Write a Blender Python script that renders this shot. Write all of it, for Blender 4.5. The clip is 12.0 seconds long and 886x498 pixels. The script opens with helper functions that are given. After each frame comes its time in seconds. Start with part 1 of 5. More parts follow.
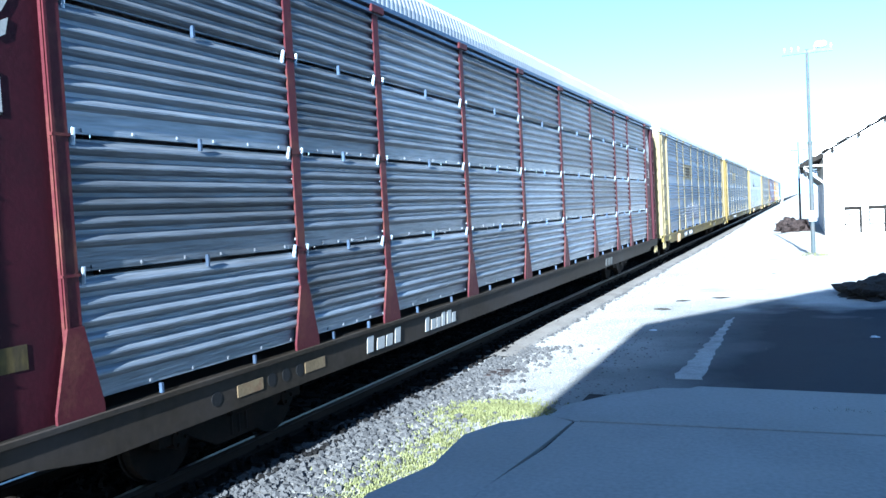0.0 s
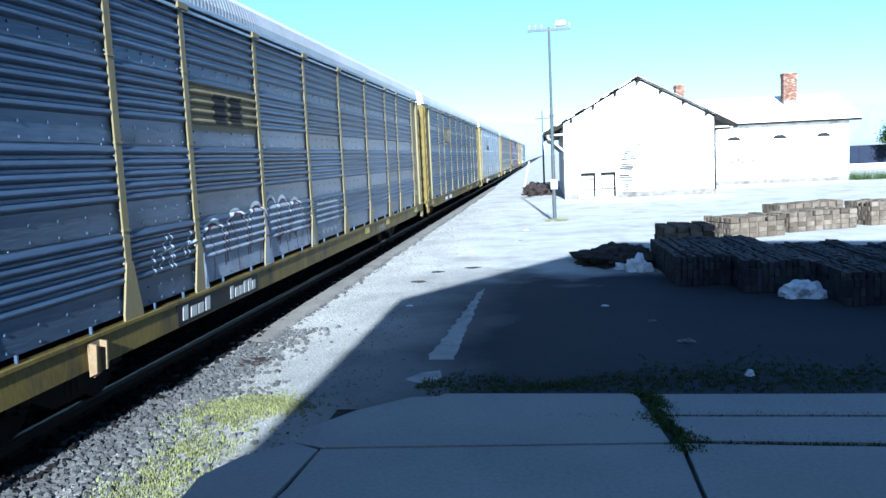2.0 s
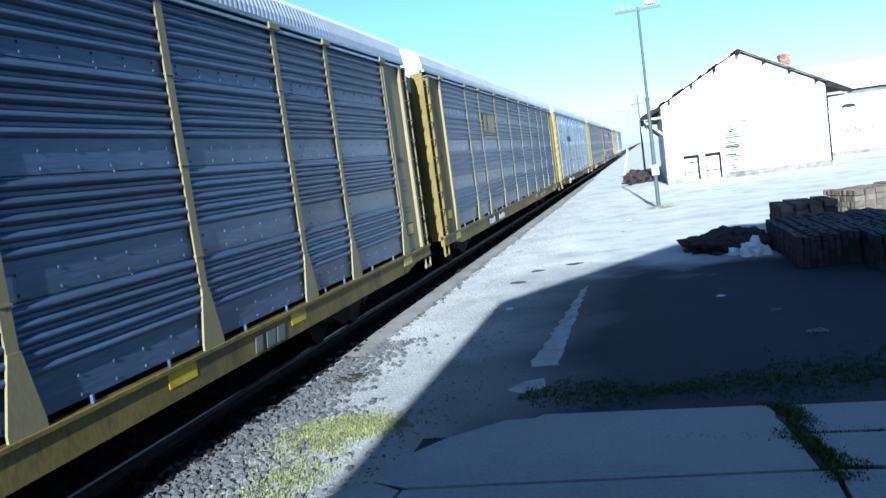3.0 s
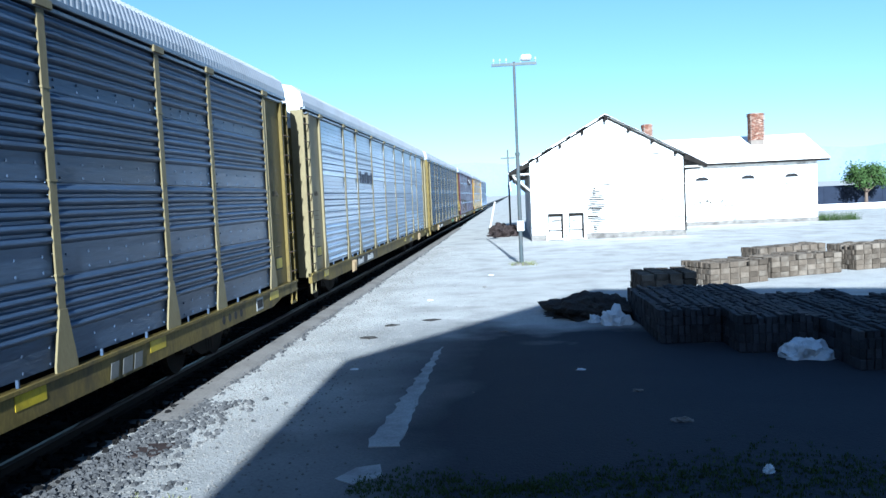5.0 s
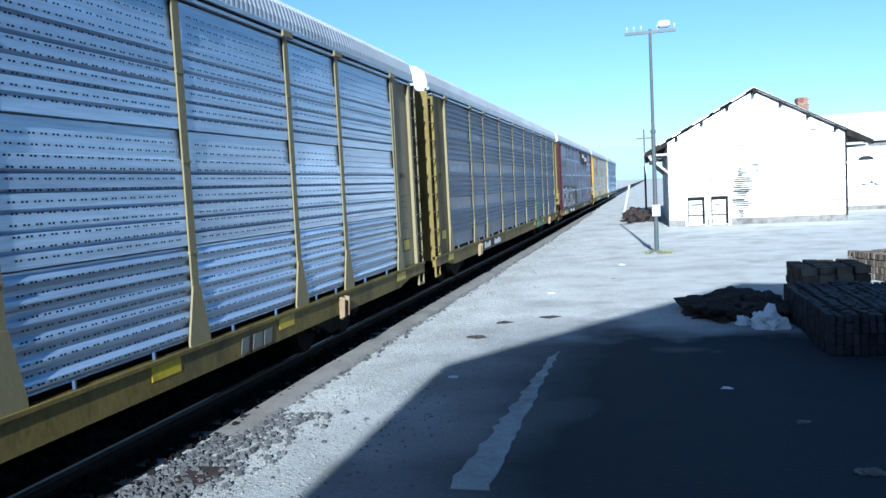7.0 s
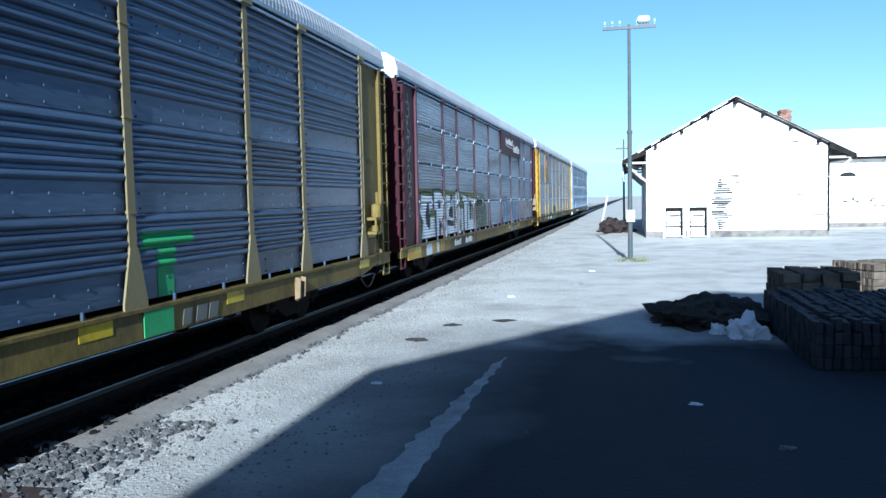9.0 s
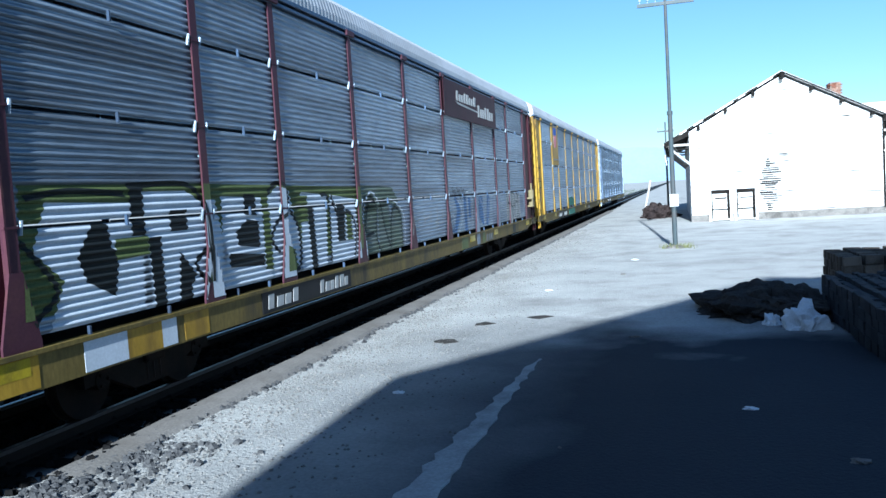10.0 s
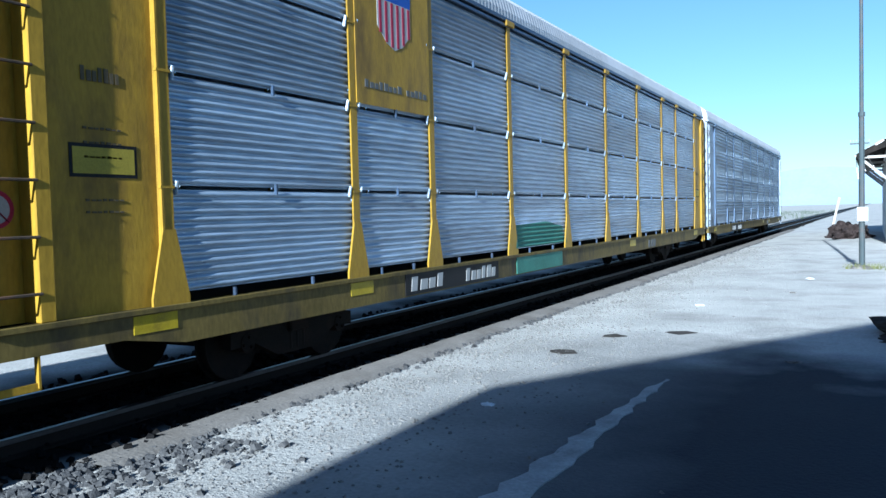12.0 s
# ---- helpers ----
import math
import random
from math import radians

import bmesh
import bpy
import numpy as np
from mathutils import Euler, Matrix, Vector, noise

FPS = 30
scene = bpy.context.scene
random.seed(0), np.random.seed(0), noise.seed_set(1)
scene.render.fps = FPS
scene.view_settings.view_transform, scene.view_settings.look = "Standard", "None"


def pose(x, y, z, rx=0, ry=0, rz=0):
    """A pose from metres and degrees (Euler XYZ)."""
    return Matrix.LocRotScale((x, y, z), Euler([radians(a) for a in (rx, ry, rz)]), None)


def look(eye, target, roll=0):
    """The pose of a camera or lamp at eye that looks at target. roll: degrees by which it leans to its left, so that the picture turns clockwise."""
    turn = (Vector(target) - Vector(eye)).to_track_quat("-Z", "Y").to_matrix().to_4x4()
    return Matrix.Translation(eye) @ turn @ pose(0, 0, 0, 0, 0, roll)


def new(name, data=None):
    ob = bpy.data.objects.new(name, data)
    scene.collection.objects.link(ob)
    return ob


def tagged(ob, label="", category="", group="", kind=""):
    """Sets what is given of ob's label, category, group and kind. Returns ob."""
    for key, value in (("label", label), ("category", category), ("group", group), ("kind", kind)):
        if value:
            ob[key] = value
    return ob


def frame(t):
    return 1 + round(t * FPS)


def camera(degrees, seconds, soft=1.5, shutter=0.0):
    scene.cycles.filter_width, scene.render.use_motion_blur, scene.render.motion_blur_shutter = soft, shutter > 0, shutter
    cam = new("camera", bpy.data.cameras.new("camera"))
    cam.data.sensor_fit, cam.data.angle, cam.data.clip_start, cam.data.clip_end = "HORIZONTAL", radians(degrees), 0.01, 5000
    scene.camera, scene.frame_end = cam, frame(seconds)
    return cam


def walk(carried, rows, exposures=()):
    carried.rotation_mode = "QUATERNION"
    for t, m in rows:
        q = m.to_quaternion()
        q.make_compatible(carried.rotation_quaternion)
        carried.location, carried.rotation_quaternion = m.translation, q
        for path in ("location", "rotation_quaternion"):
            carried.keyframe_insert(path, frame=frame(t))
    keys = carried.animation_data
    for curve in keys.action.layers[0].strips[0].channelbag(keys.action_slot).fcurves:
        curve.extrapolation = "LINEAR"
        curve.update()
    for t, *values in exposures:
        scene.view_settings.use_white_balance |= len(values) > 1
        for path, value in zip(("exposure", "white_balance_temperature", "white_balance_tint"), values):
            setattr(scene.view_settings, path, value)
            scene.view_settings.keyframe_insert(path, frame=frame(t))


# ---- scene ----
cam = camera(57.9, 12.0, soft=1.5, shutter=0.0)
PATH = [
    (0, (1.802, 4.728, 2.603), (0.982, 6.55, 2.511), -3.1),
    (0.5, (1.998, 4.727, 2.912), (1.256, 6.581, 2.808), -5.8),
    (1, (1.964, 4.968, 2.944), (1.304, 6.848, 2.772), -6.8),
    (1.5, (1.945, 5.051, 2.918), (1.571, 6.999, 2.666), -4.0),
    (2, (1.863, 5.074, 2.956), (1.602, 7.044, 2.733), -2.7),
    (2.5, (1.924, 5.176, 2.909), (1.497, 7.113, 2.657), -5.0),
    (2.7, (1.888, 5.409, 2.907), (1.379, 7.33, 2.677), -8.0),
    (4.3, (1.908, 6.678, 2.905), (1.453, 8.625, 2.836), -2.6),
    (4.5, (1.9, 6.847, 2.913), (1.528, 8.811, 2.831), -2.9),
    (5, (1.878, 7.286, 2.946), (1.702, 9.274, 2.818), -2.6),
    (5.5, (1.902, 7.896, 2.932), (1.527, 9.858, 2.826), -3.1),
    (6, (1.859, 8.485, 2.858), (1.471, 10.437, 2.666), -0.5),
    (6.5, (1.94, 8.96, 2.858), (1.516, 10.911, 2.738), -3.9),
    (7, (1.987, 9.367, 2.87), (1.483, 11.297, 2.72), -3.0),
    (7.2, (1.948, 9.597, 2.849), (1.48, 11.532, 2.656), -1.2),
    (9, (2.217, 11.276, 2.351), (1.759, 13.219, 2.228), -1.2),
    (9.5, (2.281, 11.652, 2.43), (1.671, 13.551, 2.282), -4.5),
    (10, (2.283, 12.135, 2.332), (1.719, 14.048, 2.196), -3.6),
    (10.5, (2.338, 12.535, 2.256), (1.618, 14.398, 2.146), -3.8),
    (11, (2.398, 12.912, 2.126), (1.67, 14.77, 1.99), -1.7),
    (11.5, (2.485, 13.332, 2.064), (1.7, 15.166, 1.914), -1.8),
    (12, (2.479, 13.67, 1.961), (1.532, 15.43, 1.874), -1.5),
]
EXPOSURES = [(0, 2.68, 4950, 2), (0.5, 2.46, 4950, 2), (1.5, 2.07, 4950, 2), (2.5, 1.95, 4950, 2), (4.5, 1.78, 4950, 2), (7, 1.57, 4950, 2), (9, 1.52, 4950, 2), (12, 1.6, 4950, 2)]
walk(cam, [(t, look(eye, target, roll)) for t, eye, target, roll in PATH], EXPOSURES)

# ---------------------------------------------------------------- light
SUN_TURN, SUN_HIGH = 5.6, 21.2          # degrees: the shadows lean to -x by the first, the sun's height
world = bpy.data.worlds.new("sky")
scene.world = world
world.use_nodes = True
wt = world.node_tree
sky = wt.nodes.new("ShaderNodeTexSky")
sky.sky_type = "NISHITA"
sky.sun_disc = False
sky.sun_elevation = radians(SUN_HIGH)
sky.sun_rotation = radians(180 - SUN_TURN)
sky.air_density, sky.dust_density, sky.ozone_density = 1.0, 0.5, 3.0
wt.nodes["Background"].inputs["Strength"].default_value = 0.05
wt.links.new(sky.outputs["Color"], wt.nodes["Background"].inputs["Color"])
sun_data = bpy.data.lights.new("sun", "SUN")
sun_data.energy, sun_data.angle, sun_data.color = 5.0, radians(0.55), (1.0, 0.93, 0.83)
sun = new("sun", sun_data)
a, e = radians(SUN_TURN), radians(SUN_HIGH)
SUN_WAY = Vector((-math.sin(a) * math.cos(e), math.cos(a) * math.cos(e), -math.sin(e)))
sun.matrix_basis = look((5, -40, 30), Vector((5, -40, 30)) + SUN_WAY)

# ---------------------------------------------------------------- materials
def material(name, color, rough=0.8, metal=0.0, vary=0.25, scale=3.0, fine=40.0, bump=0.15, stain=None, stain_amount=0.0,
             stain_scale=0.6, stretch=(1, 1, 1), random_value=0.0, spec=0.12):
    """A paint, metal, earth or wood surface: grain at two scales, stains of a second colour, fine relief."""
    m = bpy.data.materials.new(name)
    m.use_nodes = True
    t = m.node_tree
    n, l = t.nodes, t.links
    shader = n["Principled BSDF"]
    shader.inputs["Roughness"].default_value = rough
    shader.inputs["Metallic"].default_value = metal
    shader.inputs["Specular IOR Level"].default_value = spec
    coord = n.new("ShaderNodeTexCoord")
    mapping = n.new("ShaderNodeMapping")
    mapping.inputs["Scale"].default_value = stretch
    l.new(coord.outputs["Object"], mapping.inputs["Vector"])
    if random_value:                                             # no two pieces wear alike
        where, shift = n.new("ShaderNodeObjectInfo"), n.new("ShaderNodeVectorMath")
        shift.operation = "SCALE"
        shift.inputs[0].default_value = (9.0, 31.0, 17.0)
        l.new(where.outputs["Random"], shift.inputs["Scale"])
        l.new(shift.outputs[0], mapping.inputs["Location"])
    big, small = n.new("ShaderNodeTexNoise"), n.new("ShaderNodeTexNoise")
    big.inputs["Scale"].default_value, big.inputs["Detail"].default_value = scale, 5
    small.inputs["Scale"].default_value, small.inputs["Detail"].default_value = fine, 3
    for node in (big, small):
        l.new(mapping.outputs["Vector"], node.inputs["Vector"])
    both = n.new("ShaderNodeMath")
    both.operation = "ADD"
    l.new(big.outputs["Fac"], both.inputs[0])
    l.new(small.outputs["Fac"], both.inputs[1])
    ramp = n.new("ShaderNodeMapRange")
    ramp.inputs["From Min"].default_value, ramp.inputs["From Max"].default_value = 0.6, 1.4
    ramp.inputs["To Min"].default_value, ramp.inputs["To Max"].default_value = 1 - vary, 1 + vary
    l.new(both.outputs[0], ramp.inputs["Value"])
    last = ramp.outputs["Result"]
    if random_value:
        info, spread, times = n.new("ShaderNodeObjectInfo"), n.new("ShaderNodeMapRange"), n.new("ShaderNodeMath")
        spread.inputs["To Min"].default_value, spread.inputs["To Max"].default_value = 1 - random_value, 1 + random_value
        times.operation = "MULTIPLY"
        l.new(info.outputs["Random"], spread.inputs["Value"])
        l.new(spread.outputs["Result"], times.inputs[0])
        l.new(last, times.inputs[1])
        last = times.outputs[0]
    tint = n.new("ShaderNodeVectorMath")
    tint.operation = "SCALE"
    tint.inputs[0].default_value = color
    l.new(last, tint.inputs["Scale"])
    out = tint.outputs[0]
    if stain:
        spots, cut, mix = n.new("ShaderNodeTexNoise"), n.new("ShaderNodeMapRange"), n.new("ShaderNodeMix")
        spots.inputs["Scale"].default_value, spots.inputs["Detail"].default_value = stain_scale, 8
        spots.inputs["Roughness"].default_value = 0.65
        l.new(mapping.outputs["Vector"], spots.inputs["Vector"])
        cut.inputs["From Min"].default_value, cut.inputs["From Max"].default_value = 0.48, 0.68
        cut.inputs["To Max"].default_value = stain_amount
        l.new(spots.outputs["Fac"], cut.inputs["Value"])
        mix.data_type = "RGBA"
        l.new(cut.outputs["Result"], mix.inputs["Factor"])
        l.new(out, mix.inputs["A"])
        mix.inputs["B"].default_value = (*stain, 1)
        out = mix.outputs["Result"]
    l.new(out, shader.inputs["Base Color"])
    if bump:
        relief = n.new("ShaderNodeBump")
        relief.inputs["Strength"].default_value, relief.inputs["Distance"].default_value = bump, 0.02
        l.new(small.outputs["Fac"], relief.inputs["Height"])
        l.new(relief.outputs["Normal"], shader.inputs["Normal"])
    return m


RUST = (0.13, 0.06, 0.035)
galvanised = material("galvanised_steel", (0.24, 0.282, 0.335), 0.42, 0.45, 0.42, 1.1, 34, 0.4, (0.075, 0.075, 0.08), 0.75, 1.6, (1, 0.07, 1), 0.2)
galvanised_pale = material("pale_galvanised_steel", (0.285, 0.34, 0.41), 0.4, 0.45, 0.4, 1.1, 34, 0.35, (0.13, 0.14, 0.16), 0.7, 1.6, (1, 0.07, 1), 0.18)
galvanised_grey = material("grey_galvanised_steel", (0.178, 0.195, 0.22), 0.42, 0.4, 0.5, 1.1, 34, 0.45, (0.055, 0.052, 0.05), 0.9, 1.4, (1, 0.07, 1), 0.2)
galvanised_bright = material("bright_galvanised_steel", (0.35, 0.42, 0.53), 0.36, 0.55, 0.25, 0.8, 25, 0.2, (0.19, 0.235, 0.32), 0.7, 1.3, (1, 0.05, 1), 0.14)
galvanised_dark = material("weathered_galvanised_steel", (0.056, 0.082, 0.132), 0.42, 0.4, 0.32, 0.9, 28, 0.2, (0.035, 0.037, 0.045), 0.55, 1.2, (1, 0.1, 1), 0.12)
roof_metal = material("roof_sheet", (0.36, 0.37, 0.39), 0.5, 0.3, 0.12, 0.7, 20, 0.04, (0.2, 0.19, 0.18), 0.4, 0.5)
red_paint = material("oxide_red_paint", (0.056, 0.011, 0.015), 0.6, 0, 0.25, 1.2, 30, 0.1, RUST, 0.6, 1.5)
maroon_paint = material("maroon_paint", (0.030, 0.0045, 0.009), 0.6, 0, 0.25, 1.2, 30, 0.08, (0.018, 0.005, 0.008), 0.7, 1.5)
plum_paint = material("plum_paint", (0.055, 0.02, 0.03), 0.55, 0, 0.2, 1.2, 30, 0.06, RUST, 0.3, 1.5)
yellow_paint = material("faded_yellow_paint", (0.165, 0.137, 0.072), 0.55, 0, 0.2, 1.2, 30, 0.05, (0.09, 0.065, 0.035), 0.6, 1.2, (1, 1, 0.4))
bright_yellow_paint = material("yellow_paint", (0.31, 0.19, 0.018), 0.5, 0, 0.25, 1.2, 30, 0.08, (0.085, 0.05, 0.018), 0.75, 1.4, (1, 1, 0.35))
dull_yellow_paint = material("dirty_yellow_paint", (0.115, 0.085, 0.024), 0.65, 0, 0.4, 1.4, 30, 0.1, (0.03, 0.025, 0.02), 0.9, 1.5, (1, 0.8, 0.35))
sill_paint = material("grimy_sill_paint", (0.026, 0.020, 0.014), 0.75, 0, 0.35, 0.9, 25, 0.1, (0.035, 0.03, 0.028), 0.85, 0.9, (1, 0.5, 0.5))
# near-black copy of the ballast: its colour holds the shade beneath the wagons
shaded_stone = material("shaded_ballast", (0.009, 0.0085, 0.0085), 0.95, 0, 0.4, 6, 50, 0.4, spec=0.04)
black_iron = material("black_iron", (0.010, 0.0095, 0.009), 0.8, 0.0, 0.3, 3, 40, 0.1, (0.025, 0.014, 0.009), 0.4, 3, spec=0.05)
dark_panel = material("black_stencil_ground", (0.012, 0.012, 0.013), 0.6, 0, 0.2, 3, 40, 0.02)
white_mark = material("white_stencil_paint", (0.34, 0.34, 0.33), 0.6, 0, 0.15, 3, 40, 0.02)
grey_mark = material("faded_stencil_paint", (0.33, 0.33, 0.32), 0.6, 0, 0.2, 3, 40, 0.02)
navy_mark = material("dark_navy_paint", (0.02, 0.026, 0.045), 0.6, 0, 0.2, 3, 40, 0.02)
faded_stencil = material("faded_brown_stencil", (0.09, 0.07, 0.04), 0.7, 0, 0.3, 3, 40, 0.02)
blue_mark = material("blue_paint", (0.03, 0.08, 0.33), 0.6, 0, 0.2, 3, 40, 0.02)
red_mark = material("signal_red_paint", (0.27, 0.022, 0.05), 0.6, 0, 0.2, 3, 40, 0.02)
green_spray = material("green_spray_paint", (0.05, 0.24, 0.085), 0.6, 0, 0.25, 2, 40, 0.02)
teal_spray = material("faded_teal_spray_paint", (0.06, 0.17, 0.13), 0.6, 0, 0.3, 2, 40, 0.02)
olive_spray = material("olive_spray_paint", (0.085, 0.105, 0.035), 0.6, 0, 0.35, 2, 40, 0.02)
black_spray = material("black_spray_paint", (0.012, 0.014, 0.014), 0.6, 0, 0.25, 2, 40, 0.02)
faded_olive = material("thin_olive_spray_paint", (0.10, 0.12, 0.085), 0.6, 0, 0.4, 2, 40, 0.02, (0.16, 0.18, 0.19), 0.7, 1.6, (1, .5, 1))
white_spray = material("white_spray_paint", (0.47, 0.50, 0.54), 0.6, 0, 0.15, 2, 40, 0.02)
faded_spray = material("thin_white_spray_paint", (0.21, 0.235, 0.285), 0.6, 0, 0.4, 2.5, 40, 0.02, (0.12, 0.135, 0.17), 0.6, 1.8, (1, .6, 1))
blue_spray = material("pale_blue_spray_paint", (0.085, 0.14, 0.26), 0.6, 0, 0.4, 2, 40, 0.02, (0.12, 0.15, 0.2), 0.75, 1.7, (1, .5, 1))
reflector_yellow = material("yellow_reflector", (0.36, 0.27, 0.012), 0.35, 0, 0.2, 3, 60, 0.02, (0.12, 0.08, 0.02), 0.6, 4)
rusty_iron = material("rusty_iron", (0.06, 0.045, 0.033), 0.7, 0, 0.3, 3, 40, 0.1, RUST, 0.5, 3)
dim_slogan = material("dull_grey_stencil", (0.10, 0.10, 0.095), 0.6, 0, 0.2, 3, 40, 0.02)
notice_yellow = material("worn_yellow_notice", (0.30, 0.24, 0.03), 0.5, 0, 0.2, 3, 60, 0.02)
pale_plate = material("pale_worn_plate", (0.17, 0.125, 0.07), 0.6, 0, 0.3, 3, 40, 0.05, RUST, 0.5, 4)
rail_steel = material("rail_steel", (0.022, 0.017, 0.014), 0.8, 0.0, 0.2, 3, 40, 0.05, spec=0.05)
rail_polish = material("polished_railhead", (0.13, 0.135, 0.145), 0.35, 1.0, 0.3, 3, 60, 0.02, (0.02, 0.018, 0.017), 0.9, 0.6, (1, 0.25, 1))
tie_wood = material("creosoted_timber", (0.012, 0.0105, 0.009), 0.95, 0, 0.3, 2, 30, 0.3, None, 0, 1, (1, 6, 6), 0.2, spec=0.04)
ballast_stone = material("ballast_stone", (0.062, 0.061, 0.062), 0.95, 0, 0.5, 6, 50, 0.4, spec=0.05)
gravel_stone = material("pale_gravel", (0.15, 0.144, 0.136), 0.9, 0, 0.4, 8, 50, 0.4)
concrete = material("old_concrete", (0.24, 0.237, 0.23), 0.9, 0, 0.18, 1.2, 35, 0.25, (0.25, 0.24, 0.22), 0.5, 0.7)
patch_concrete = material("pale_concrete_patch", (0.34, 0.337, 0.328), 0.95, 0, 0.25, 1.6, 35, 0.3, (0.16, 0.157, 0.15), 0.6, 2.2)
whitewash = material("whitewashed_boards", (0.84, 0.83, 0.80), 0.8, 0, 0.06, 1.5, 30, 0.1, (0.045, 0.042, 0.038), 1.0, 1.5, (0.3, 1, 4), 0.05)
whitewash_wall = material("whitewashed_wall", (0.84, 0.83, 0.81), 0.85, 0, 0.06, 0.8, 20, 0.15, (0.10, 0.092, 0.082), 0.9, 0.9)
stone_base = material("foundation_stone", (0.16, 0.148, 0.135), 0.95, 0, 0.4, 2.4, 20, 0.4, (0.06, 0.055, 0.05), 0.8, 2.2)
dark_wood = material("weathered_timber", (0.018, 0.015, 0.013), 0.9, 0, 0.3, 2, 30, 0.2, None, 0, 1, (1, 1, 8))
tarred_wood = material("tarred_timber", (0.011, 0.0095, 0.0085), 0.85, 0, 0.3, 2, 30, 0.2, (0.03, 0.025, 0.02), 0.5, 2)
curb_dirt = material("dirty_worn_concrete", (0.18, 0.165, 0.148), 0.95, 0, 0.3, 1.6, 30, 0.4, (0.10, 0.085, 0.07), 0.6, 1.2)
grey_wood = material("grey_timber", (0.34, 0.32, 0.29), 0.85, 0, 0.3, 2, 30, 0.2, (0.15, 0.14, 0.13), 0.5, 2)
white_wood = material("white_painted_timber", (0.78, 0.77, 0.74), 0.7, 0, 0.1, 2, 30, 0.1, (0.4, 0.37, 0.33), 0.5, 2)
shingle = material("pale_roof_sheet", (0.80, 0.79, 0.77), 0.65, 0, 0.1, 0.8, 20, 0.1, (0.55, 0.52, 0.5), 0.4, 0.6)
chimney_brick = material("red_brick", (0.12, 0.052, 0.034), 0.95, 0, 0.35, 3, 30, 0.3, (0.36, 0.28, 0.22), 0.85, 1.6, (1, 1, 1), 0.35)
mortar = material("mortar", (0.16, 0.135, 0.115), 0.95, 0, 0.2, 3, 40, 0.2)
# shaded counterpart of paver_clay, dark and bluish for the stacks out of the sun
shaded_tile = material("shaded_grey_tile", (0.026, 0.027, 0.031), 0.85, 0, 0.4, 3, 40, 0.3, (0.055, 0.056, 0.062), 0.5, 1.6, (1, 1, 1), 0.45, spec=0.2)
paver_clay = material("clay_paver", (0.085, 0.068, 0.052), 0.95, 0, 0.35, 3, 40, 0.3, (0.22, 0.19, 0.155), 0.5, 1.3, (1, 1, 1), 0.4, spec=0.05)
pole_steel = material("painted_steel_pole", (0.06, 0.075, 0.08), 0.55, 0.3, 0.2, 2, 40, 0.05, RUST, 0.4, 2)
insulator_glass = material("insulator_glaze", (0.25, 0.30, 0.32), 0.2, 0, 0.1, 3, 40, 0.0)
plastic_white = material("white_plastic_film", (0.58, 0.61, 0.64), 0.45, 0, 0.15, 4, 40, 0.1)
earth = material("dark_earth", (0.042, 0.038, 0.035), 0.95, 0, 0.5, 3, 30, 0.5, (0.065, 0.06, 0.05), 0.5, 2, spec=0.04)
grass_blade = material("dry_grass", (0.15, 0.155, 0.065), 0.8, 0, 0.4, 3, 40, 0.0)
weed_leaf = material("green_weed", (0.045, 0.068, 0.022), 0.85, 0, 0.4, 3, 40, 0.0)
leaf_green = material("tree_leaf", (0.05, 0.085, 0.025), 0.7, 0, 0.4, 2, 20, 0.0)
bark = material("bark", (0.12, 0.09, 0.07), 0.9, 0, 0.3, 4, 30, 0.4)
# the haze of distance is painted in as this pale blue
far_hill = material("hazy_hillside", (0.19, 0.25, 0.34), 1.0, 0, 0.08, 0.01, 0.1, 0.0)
dark_blue_wall = material("dark_blue_hoarding", (0.014, 0.019, 0.034), 0.8, 0, 0.3, 1, 20, 0.1)
burnt = material("rusted_scrap", (0.04, 0.03, 0.028), 0.8, 0.3, 0.4, 2, 25, 0.2)


